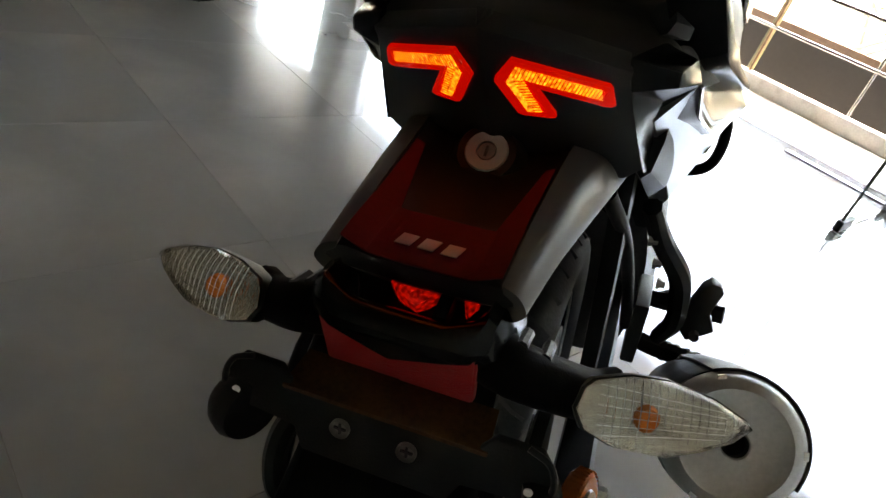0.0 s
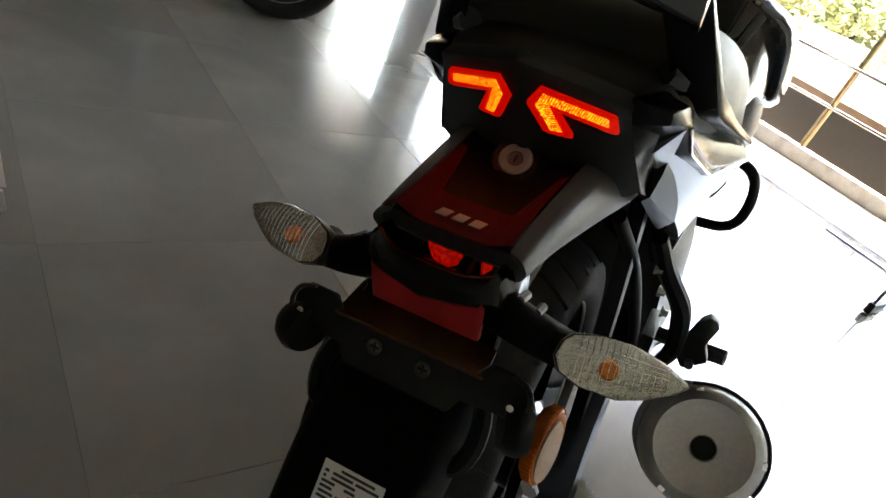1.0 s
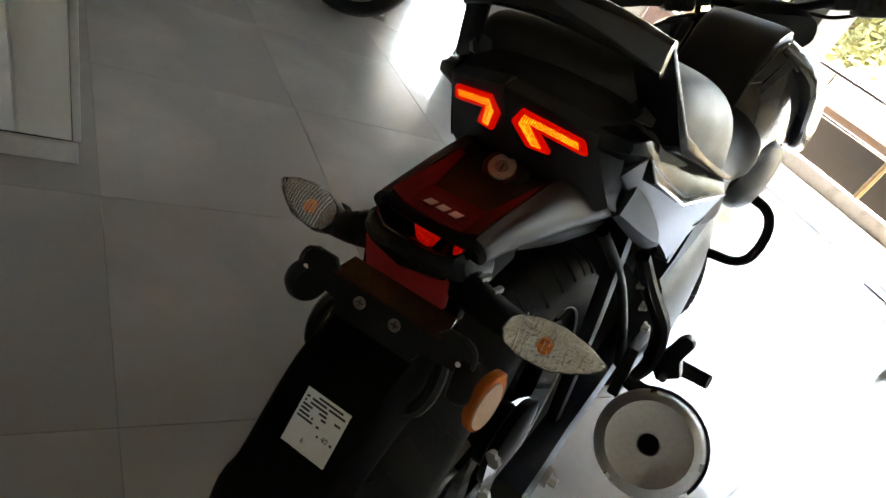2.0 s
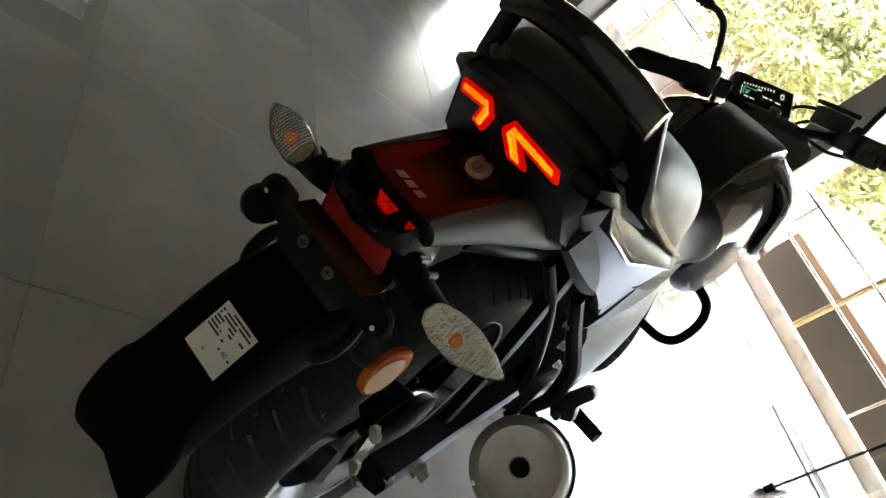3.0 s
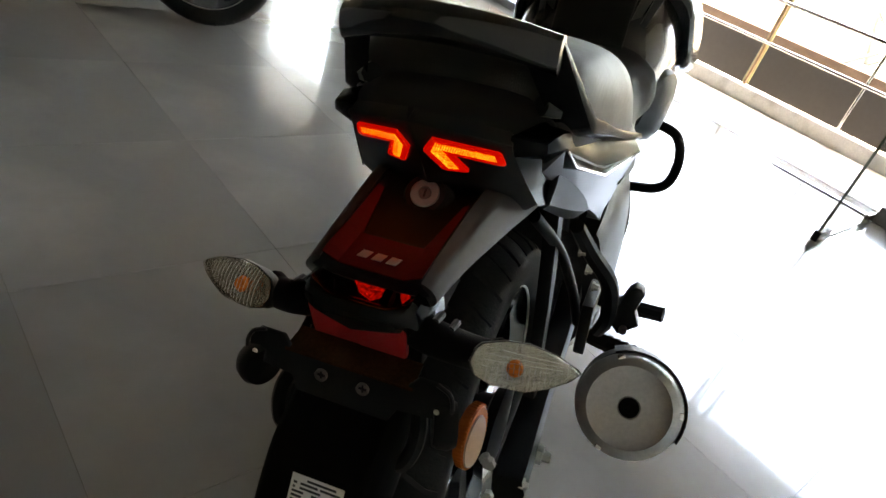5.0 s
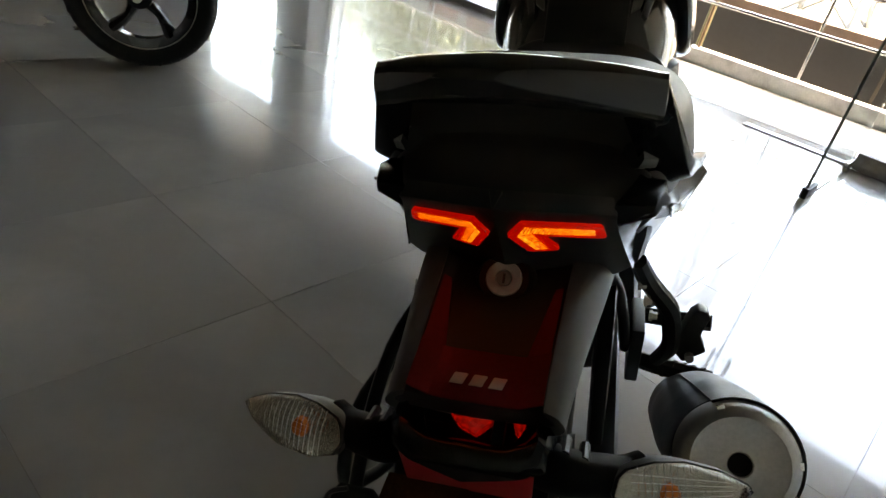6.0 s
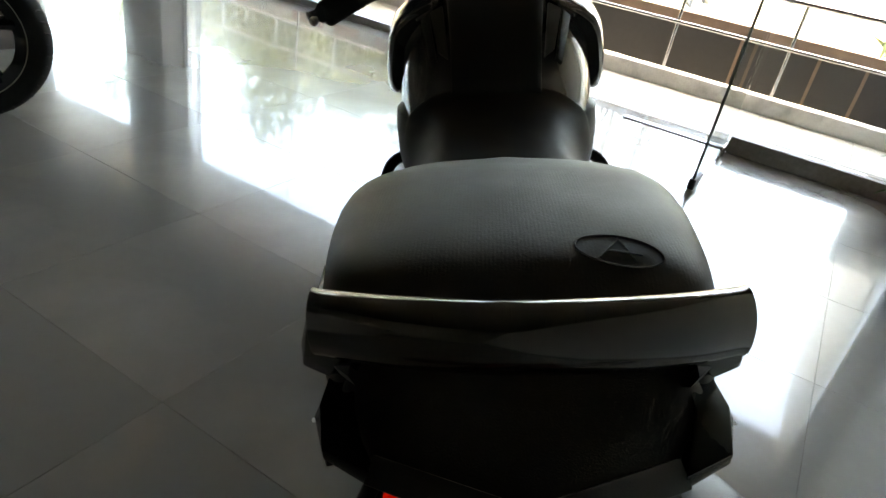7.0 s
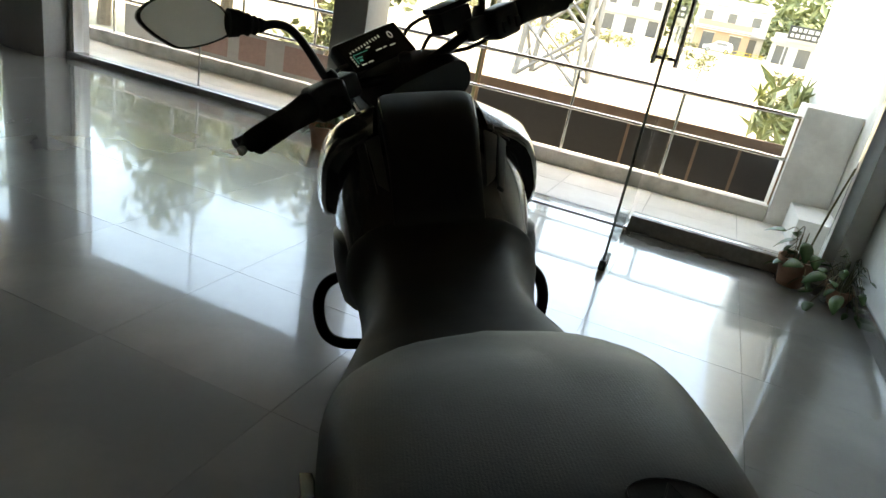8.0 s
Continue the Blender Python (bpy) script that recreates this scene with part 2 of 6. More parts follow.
PYLON = material("weathered_pylon_steel", (0.17, 0.17, 0.165), 0.6, metal=0.3, var=0.2, scale=4)
SHEET = material("pale_banner_cloth", (0.60, 0.57, 0.54), 0.7, var=0.1, scale=3)
BANNER = material("faded_red_banner", (0.52, 0.34, 0.29), 0.7, var=0.15, scale=3)
YELLOW = material("yellow_painted_rail", (0.6, 0.42, 0.05), 0.5, var=0.1)


# ---- mesh helpers ----
from mathutils.bvhtree import BVHTree


def link(name, bm, mat, smooth=True, angle=38):
    bmesh.ops.recalc_face_normals(bm, faces=bm.faces)
    me = bpy.data.meshes.new(name)
    bm.to_mesh(me)
    bm.free()
    me.materials.append(mat)
    if smooth:
        me.polygons.foreach_set("use_smooth", [True] * len(me.polygons))
        me.set_sharp_from_angle(angle=radians(angle))
    return new(name, me)


def part(name, bm, mat, parent, label="", smooth=True, angle=38):
    """A bmesh as one mesh object under a thing or a part."""
    ob = link(name, bm, mat, smooth, angle)
    ob.parent = parent
    if label:
        tagged(ob, label=label)
    return ob


def thing(name, label, category, group="", kind="", m=None):
    """An empty at a thing's base, to parent its parts."""
    ob = new(name)
    ob.empty_display_size = 0.05
    if m is not None:
        ob.matrix_world = m
    return tagged(ob, label, category, group, kind)


def solid(name, bm, mat, label, category, group="", kind="", m=None, smooth=True):
    ob = link(name, bm, mat, smooth)
    if m is not None:
        ob.matrix_world = m
    return tagged(ob, label, category, group, kind)


def box(x0, x1, y0, y1, z0, z1, bevel=0.0, bm=None, seg=2):
    tmp = bmesh.new()
    bmesh.ops.create_cube(tmp, size=1)
    bmesh.ops.scale(tmp, vec=(x1 - x0, y1 - y0, z1 - z0), verts=tmp.verts)
    bmesh.ops.translate(tmp, vec=((x0 + x1) / 2, (y0 + y1) / 2, (z0 + z1) / 2), verts=tmp.verts)
    if bevel:
        bmesh.ops.bevel(tmp, geom=list(tmp.edges), offset=bevel, segments=seg, affect="EDGES", profile=0.6)
    return merge(bm, tmp)


def merge(bm, tmp):
    if bm is None:
        return tmp
    me = bpy.data.meshes.new("tmp")
    tmp.to_mesh(me)
    tmp.free()
    bm.from_mesh(me)
    bpy.data.meshes.remove(me)
    return bm


def prism(poly, direction, bevel=0.0, bm=None, seg=2):
    """A flat outline (3D points) thickened along a vector, with rounded edges."""
    tmp = bmesh.new()
    d = Vector(direction)
    a = [tmp.verts.new(Vector(q)) for q in poly]
    b = [tmp.verts.new(Vector(q) + d) for q in poly]
    tmp.faces.new(a)
    tmp.faces.new(b[::-1])
    for i in range(len(poly)):
        j = (i + 1) % len(poly)
        tmp.faces.new((a[j], a[i], b[i], b[j]))
    bmesh.ops.recalc_face_normals(tmp, faces=tmp.faces)
    if bevel:
        bmesh.ops.bevel(tmp, geom=list(tmp.edges), offset=bevel, segments=seg, affect="EDGES", profile=0.6)
    return merge(bm, tmp)


def spline(points, n):
    """Catmull-Rom through points, n steps a span."""
    pts = [Vector(q) for q in points]
    if len(pts) < 3:
        return [pts[0].lerp(pts[-1], i / n) for i in range(n + 1)]
    ext = [2 * pts[0] - pts[1]] + pts + [2 * pts[-1] - pts[-2]]
    out = []
    for i in range(1, len(ext) - 2):
        p0, p1, p2, p3 = ext[i - 1:i + 3]
        for k in range(n):
            t = k / n
            out.append(0.5 * (2 * p1 + (p2 - p0) * t + (2 * p0 - 5 * p1 + 4 * p2 - p3) * t * t + (3 * p1 - p0 - 3 * p2 + p3) * t ** 3))
    out.append(pts[-1])
    return out


def tube(points, radius, bm=None, seg=10, steps=5, squash=None, closed_ends=True):
    """A round tube swept along a smoothed line; radius may be a list along it; squash flattens it along z."""
    tmp = bmesh.new()
    path = spline(points, steps)
    n = len(path)
    radii = radius if isinstance(radius, (list, tuple)) else [radius]
    rings = []
    side = None
    for i, q in enumerate(path):
        tan = (path[min(i + 1, n - 1)] - path[max(i - 1, 0)]).normalized()
        ref = Vector((0, 0, 1)) if abs(tan.z) < 0.9 else Vector((1, 0, 0))
        s = tan.cross(ref).normalized() if side is None else (side - tan * side.dot(tan)).normalized()
        side = s
        u = s.cross(tan)
        f = i / (n - 1) * (len(radii) - 1)
        r = radii[int(f)] + (radii[min(int(f) + 1, len(radii) - 1)] - radii[int(f)]) * (f - int(f))
        ring = []
        for k in range(seg):
            a = 2 * math.pi * k / seg
            ring.append(tmp.verts.new(q + s * math.cos(a) * r + u * math.sin(a) * r * (squash or 1)))
        rings.append(ring)
    for a, b in zip(rings, rings[1:]):
        for k in range(seg):
            tmp.faces.new((a[k], a[(k + 1) % seg], b[(k + 1) % seg], b[k]))
    if closed_ends:
        tmp.faces.new(rings[0][::-1])
        tmp.faces.new(rings[-1])
    bmesh.ops.recalc_face_normals(tmp, faces=tmp.faces)
    return merge(bm, tmp)


def loft(rings, bm=None, caps=True):
    """Skins rings of equally many points."""
    tmp = bmesh.new()
    vs = [[tmp.verts.new(Vector(q)) for q in r] for r in rings]
    m = len(rings[0])
    for a, b in zip(vs, vs[1:]):
        for k in range(m):
            tmp.faces.new((a[k], a[(k + 1) % m], b[(k + 1) % m], b[k]))
    if caps:
        tmp.faces.new(vs[0][::-1])
        tmp.faces.new(vs[-1])
    bmesh.ops.recalc_face_normals(tmp, faces=tmp.faces)
    return merge(bm, tmp)


def body(sections, along=5, across=3, bm=None):
    """A body symmetric in x: sections of (y, half profile from the top's middle down to the bottom's middle), smoothed both ways."""
    full = []
    for y, half in sections:
        pts = spline([(x, y if len(q) == 0 else y + q[0], z) for x, z, *q in half], across)
        full.append(pts)
    rings = []
    for i in range(len(full[0])):
        rings.append(spline([s[i] for s in full], along))
    out = []
    for k in range(len(rings[0])):
        right = [rings[i][k] for i in range(len(rings))]
        left = [Vector((-q.x, q.y, q.z)) for q in reversed(right) if abs(q.x) > 1e-5]
        if abs(right[0].x) < 1e-5:
            right[0].x = 0
        out.append(right + left)
    return loft(out, bm)


def side_body(sections, along=4, across=3, bm=None, flip=1):
    """A closed body off the middle plane: sections of 3D rings."""
    rings = []
    for ring in sections:
        pts = [Vector((q[0] * flip, q[1], q[2])) for q in ring]
        pts.append(pts[0].copy())
        rings.append(spline(pts, across)[:-1])
    cols = [spline([r[i] for r in rings], along) for i in range(len(rings[0]))]
    return loft([[c[k] for c in cols] for k in range(len(cols[0]))], bm)


def turned(profile, centre, axis="x", seg=32, bm=None, caps=False):
    """A profile of (radius, offset) turned about an axis through a centre."""
    tmp = bmesh.new()
    rings = []
    for r, o in profile:
        ring = []
        for k in range(seg):
            a = 2 * math.pi * k / seg
            c, s = r * math.cos(a), r * math.sin(a)
            v = {"x": (o, c, s), "y": (c, o, s), "z": (c, s, o)}[axis]
            ring.append(tmp.verts.new(Vector(centre) + Vector(v)))
        rings.append(ring)
    for a, b in zip(rings, rings[1:]):
        for k in range(seg):
            tmp.faces.new((a[k], a[(k + 1) % seg], b[(k + 1) % seg], b[k]))
    if caps:
        tmp.faces.new(rings[0])
        tmp.faces.new(rings[-1][::-1])
    bmesh.ops.remove_doubles(tmp, verts=tmp.verts, dist=1e-6)
    bmesh.ops.recalc_face_normals(tmp, faces=tmp.faces)
    return merge(bm, tmp)


def bevelled(bm, width, seg=2):
    """The same body with its sharp edges rounded."""
    bmesh.ops.bevel(bm, geom=[e for e in bm.edges if len(e.link_faces) == 2 and e.calc_face_angle() > 0.5], offset=width, segments=seg, affect="EDGES", profile=0.6)
    return bm


def moved(bm, m):
    bm.transform(m)
    return bm


def flipped(bm):
    """The mirror image in x."""
    bmesh.ops.scale(bm, vec=(-1, 1, 1), verts=bm.verts)
    bmesh.ops.reverse_faces(bm, faces=bm.faces)
    return bm


def lettering(name, text, size, mat, parent, m, depth=0.0004):
    """Letters of the built-in font as a mesh part."""
    cu = bpy.data.curves.new(name, "FONT")
    cu.body, cu.size, cu.extrude, cu.align_x, cu.align_y = text, size, depth, "CENTER", "CENTER"
    tmp = bpy.data.objects.new(name, cu)
    scene.collection.objects.link(tmp)
    me = bpy.data.meshes.new_from_object(tmp.evaluated_get(bpy.context.evaluated_depsgraph_get()))
    bpy.data.objects.remove(tmp)
    me.materials.clear()
    me.materials.append(mat)
    ob = new(name, me)
    ob.parent = parent
    ob.matrix_local = m
    return ob


def frame_of(origin, right, up):
    """A pose whose x runs along right and y along up."""
    r = Vector(right).normalized()
    n = r.cross(Vector(up)).normalized()
    u = n.cross(r)
    return Matrix.Translation(origin) @ Matrix((r, u, n)).transposed().to_4x4()


# ---- the room (built in its own axes: x along the glass front, y outwards) ----
X_RIGHT, X_LEFT, Y_BACK, Y_GLASS, Y_LEFTGLASS, HEIGHT = 0.88, -9.4, -4.2, 3.46, 3.72, 3.1
TILE_SIZE, TILE_X, TILE_Y = 0.61, -0.905, 0.138


def structure(name, bm, mat, label, category, smooth=True):
    return solid(name, bm, mat, label, category, kind="structure", m=ROOM, smooth=smooth)


def build_room():
    structure("wall_east", box(X_RIGHT, X_RIGHT + 0.22, Y_BACK - 0.2, 3.62, 0, HEIGHT), WALL, "white painted interior wall beside the glass front", "wall")
    structure("baseboard", box(X_RIGHT - 0.012, X_RIGHT - 0.001, Y_BACK, 3.40, 0.0, 0.10, 0.002), TILE, "pale tile skirting along the white wall", "skirting")
    structure("wall_south", box(X_LEFT - 0.2, X_RIGHT, Y_BACK - 0.2, Y_BACK, 0, HEIGHT), BACKWALL, "unseen rear wall of the showroom, darkened to cut bounced light", "wall")
    structure("wall_west", box(X_LEFT - 0.2, X_LEFT, Y_BACK, 3.8, 0, HEIGHT), BACKWALL, "unseen end wall of the showroom, darkened to cut bounced light", "wall")
    structure("ceiling", box(X_LEFT - 0.2, X_RIGHT + 0.22, Y_BACK - 0.2, 3.9, HEIGHT, HEIGHT + 0.15), CEILING, "showroom ceiling, darkened to cut bounced light", "ceiling")
    structure("header_beam", box(X_LEFT - 0.2, X_RIGHT + 0.22, 3.45, 3.9, 2.55, HEIGHT - 0.002), CANOPY, "beam above the glass front, toned dark as in shade", "beam")
    structure("canopy", box(X_LEFT - 0.6, 1.6, 3.905, 5.05, 2.72, 2.9), CANOPY, "concrete canopy over the outdoor platform, toned dark as in shade", "canopy")
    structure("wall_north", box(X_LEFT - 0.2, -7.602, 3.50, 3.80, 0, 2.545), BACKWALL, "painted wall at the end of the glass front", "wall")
    # columns
    structure("column_1", box(-5.745, -5.212, 3.456, 3.90, 0, 2.545, 0.006), COLUMN, "grey clad square column in the glass front", "column")
    structure("column_2", box(-2.55, -2.295, 3.50, 3.80, 0, 2.545, 0.006), COLUMN, "grey slim column beside the glass doors", "column")
    # sills
    for i, (a, b) in enumerate(((-7.6, -5.750), (-5.207, -2.555))):
        structure(f"sill_{i + 1}", box(a, b, 3.66, 3.79, 0, 0.055, 0.004), ALU, "aluminium floor channel of the fixed glazing", "sill")
    structure("sill_3", box(-0.32, 0.70, 3.40, 3.53, 0.0, 0.095, 0.006), STONE, "worn brown granite sill under the fixed pane", "sill")
    structure("sill_4", box(-0.95, -0.33, 3.44, 3.50, 0.0, 0.008, 0.002), ALU, "flat aluminium threshold strip on the floor", "threshold")
    # fixed glazing
    panes = [("window_1", -7.6, -5.75, 3.72), ("window_2", -5.142, -2.56, 3.72), ("window_3", -0.31, 0.695, 3.46)]
    for name, a, b, y in panes:
        w = thing(name, "clear fixed shopfront pane in an aluminium channel", "window", kind="structure", m=ROOM)
        z0 = 0.096 if name == "window_3" else 0.056
        g = part("pane", box(a, b, y - 0.005, y + 0.005, z0, 2.545), GLASS, w, smooth=False)
        g.visible_shadow = False
        if name == "window_2":
            part("glass_joint", box(-3.84, -3.832, y - 0.007, y + 0.007, z0, 2.545), GALV, w, smooth=False)
        if name == "window_1":
            for x in (-6.8,):
                part("glass_joint", box(x - 0.004, x + 0.004, y - 0.007, y + 0.007, z0, 2.545), GALV, w, smooth=False)
    for x0, x1 in ((-5.206, -5.190), (-5.162, -5.143)):
        structure("jamb", box(x0, x1, 3.68, 3.78, 0.056, 2.545, 0.003), ALU, "slim aluminium jamb beside the column", "jamb")
    structure("jamb_panel", box(-5.188, -5.164, 3.69, 3.77, 0.056, 2.545), WALL, "white strip panel between the jambs", "jamb")
    structure("jamb_corner", box(0.70, 0.765, 3.42, 3.52, 0.0, 2.545, 0.004), ALU, "aluminium corner post of the glazing", "jamb")
    structure("jamb_corner_wall", box(0.768, 0.878, 3.44, 3.50, 0.0, 2.545, 0.003), WALL, "white filler strip beside the corner post", "jamb")
    # door leaf, open inwards, and its fittings
    d = thing("door_1", "frameless glass door leaf standing open inwards", "glass door", kind="structure", m=ROOM @ pose(-0.335, 3.43, 0))
    g = part("pane", box(-0.006, 0.006, -0.84, -0.01, 0.012, 2.2), DOORGLASS, d, smooth=False)
    g.visible_shadow = False
    part("glass_edge", box(-0.0062, 0.0062, -0.8445, -0.8405, 0.012, 2.2), GLASSEDGE, d, "dark polished edge of the glass", smooth=False)
    part("patch_fitting", box(-0.016, 0.016, -0.86, -0.70, 0.004, 0.055, 0.005), SATIN, d, "black patch fitting at the free lower corner")
    part("patch_fitting", box(-0.016, 0.016, -0.15, 0.0, 0.004, 0.055, 0.005), STAINLESS, d, "steel floor pivot fitting")
    for s in (-1, 1):
        h = part("door_handle", tube([(s * 0.05, -0.74, 0.98), (s * 0.05, -0.74, 1.55)], 0.011), STAINLESS, d, "brushed steel pull bar")
        for z in (1.01, 1.52):
            part("standoff", tube([(s * 0.008, -0.74, z), (s * 0.048, -0.74, z)], 0.008), STAINLESS, h)


build_room()


# ---- outdoors, near ----
def build_platform():
    structure("kerb", box(-12, 0.50, 4.62, 4.76, -0.2, 0.115, 0.012), CONCRETE, "weathered concrete kerb along the platform edge", "kerb")
    structure("parapet_wall", box(0.502, 0.86, 4.60, 5.05, -0.9, 0.838, 0.015), PLASTER, "stained white plastered parapet block", "parapet")
    structure("parapet_step", box(0.62, 1.10, 4.05, 4.597, 0.0, 0.20, 0.012), PLASTER, "low white plastered block beside the platform", "block")
    structure("side_wall", box(0.862, 1.10, 3.63, 9.0, -0.9, 2.7), PLASTER, "white exterior wall beside the platform", "wall")
    r = thing("railing", "steel railing with two rails on the platform kerb", "railing", m=ROOM)
    for k in range(14):
        x = 0.502 - 0.787 * k
        part("post", tube([(x, 4.69, 0.112), (x, 4.69, 0.748)], 0.013, steps=1), RUSTY if k == 0 or k == 3 else STAINLESS, r, "rust-brown post" if k in (0, 3) else "")
    part("top_rail", tube([(-10, 4.69, 0.752), (0.5, 4.69, 0.752)], 0.016, steps=1), STAINLESS, r)
    part("middle_rail", tube([(-10, 4.672, 0.455), (0.5, 4.672, 0.455)], 0.014, steps=1), STAINLESS, r)
    h = thing("hoarding", "black sheet hoarding with a brown top board behind the railing", "hoarding", m=ROOM)
    part("sheet", box(-2.87, 0.84, 5.30, 5.315, -0.9, 0.395), BLACKSHEET, h, smooth=False)
    part("top_board", box(-2.87, 0.84, 5.29, 5.33, 0.398, 0.476, 0.004), BROWNEDGE, h, "brown timber top board")
    for x in (-0.62, -0.1, 0.2):
        part("batten", box(x * 1.1, x * 1.1 + 0.024, 5.28, 5.288, 0.0, 0.395), BROWNEDGE, h, "thin brown batten")
    b = thing("banner", "pale grey advertising banner with faded red bars on the railing", "banner", m=ROOM)
    part("cloth", box(-5.6, -3.3, 4.64, 4.648, 0.13, 0.43), SHEET, b, smooth=False)
    for k, w in ((0.0, 0.42), (0.55, 0.30), (1.05, 0.62)):
        part("bar", box(-4.75 + k, -4.75 + k + w, 4.634, 4.638, 0.17, 0.40), BANNER, b, "faded red printed bar", smooth=False)


build_platform()


# ---- the motorcycle, in its own axes: x to its right, y ahead, z up, the rear tyre's foot at the origin ----
LEAN_LEFT = -12.08
STEER = 35.0
HEAD = Vector((0, 0.95, 0.90))
RAKE_AXIS = Vector((0, -math.sin(radians(26)), math.cos(radians(26))))
ST = Matrix.Translation(HEAD) @ Matrix.Rotation(radians(STEER), 4, RAKE_AXIS) @ Matrix.Translation(-HEAD)


def wheel(name, parent, centre, r_tyre, width, label, drum, m=None, phase=0.3):
    """A tyre with a grooved tread on a five-spoke alloy rim."""
    w = new(name)
    w.parent = parent
    w.matrix_local = (m or Matrix()) @ Matrix.Translation(centre)
    tagged(w, label=label)
    h = width / 2
    rr = r_tyre - 0.085
    prof = [(rr, -h * 0.62), (rr + 0.02, -h * 0.92), (rr + 0.045, -h), (r_tyre - 0.022, -h * 0.93), (r_tyre - 0.008, -h * 0.6), (r_tyre, 0),
            (r_tyre - 0.008, h * 0.6), (r_tyre - 0.022, h * 0.93), (rr + 0.045, h), (rr + 0.02, h * 0.92), (rr, h * 0.62), (rr - 0.006, 0), (rr, -h * 0.62)]
    bm = turned([(q.x, q.y) for q in spline([(a, b, 0) for a, b in prof], 3)], (0, 0, 0), seg=72)
    tyre = part("tyre", bm, RUBBER, w, "black rubber tyre with slanted tread grooves")
    # grooves are not cut: dark ribs on the tread paint their shade
    bm = bmesh.new()
    for k in range(44):
        a = 2 * math.pi * k / 44
        for s in (-1, 1):
            pts = []
            for u, da in ((0.10, 0), (0.40, 0.025), (0.68, 0.05), (0.90, 0.06)):
                rad = r_tyre - float(np.interp(u, (0, 0.6, 0.93), (0, 0.008, 0.022))) + 0.0003
                ang = a + da * s + (0.07 if s > 0 else 0)
                pts.append((s * u * h, rad * math.cos(ang), rad * math.sin(ang)))
            tube(pts, 0.0026 if k % 2 else 0.0040, bm, seg=4, steps=1)
    tagged(part("tread_groove", bm, DARK, tyre, "near-black ribs imitating the shade in the tread grooves"), kind="stuff")
    bm = turned([(rr + 0.004, -h * 0.72), (rr + 0.006, -h * 0.66), (rr - 0.014, -h * 0.5), (rr - 0.022, 0), (rr - 0.014, h * 0.5), (rr + 0.006, h * 0.66), (rr + 0.004, h * 0.72),
                 (rr - 0.01, h * 0.6), (rr - 0.034, 0.02), (rr - 0.034, -0.02), (rr - 0.01, -h * 0.6), (rr + 0.004, -h * 0.72)], (0, 0, 0), seg=64)
    rim = part("rim", bm, GLOSS, w, "black alloy rim")
    for s in (-1, 1):
        ring = [(s * h * 0.74, (rr + 0.006) * math.cos(a), (rr + 0.006) * math.sin(a)) for a in [2 * math.pi * k / 64 for k in range(65)]]
        part("rim_edge", tube(ring, 0.0022, seg=6, steps=1), ZINC, rim, "bright machined rim edge")
    for k in range(5):
        a = 2 * math.pi * k / 5 + phase
        c, s = math.cos(a), math.sin(a)
        spk = tube([(0, 0.035 * c, 0.035 * s), (0, 0.11 * c - 0.012 * s, 0.11 * s + 0.012 * c), (0, (rr - 0.02) * c, (rr - 0.02) * s)], [0.026, 0.018, 0.03], seg=8, squash=None)
        part("spoke", spk, GLOSS, rim)
    part("hub", turned([(0.02, -0.06), (0.05, -0.055), (0.052, 0.04), (0.07 if drum else 0.05, 0.045), (0.075 if drum else 0.05, 0.06), (0.02, 0.065)], (0, 0, 0), seg=32, caps=True), FRAMEPAINT, w)
    return w


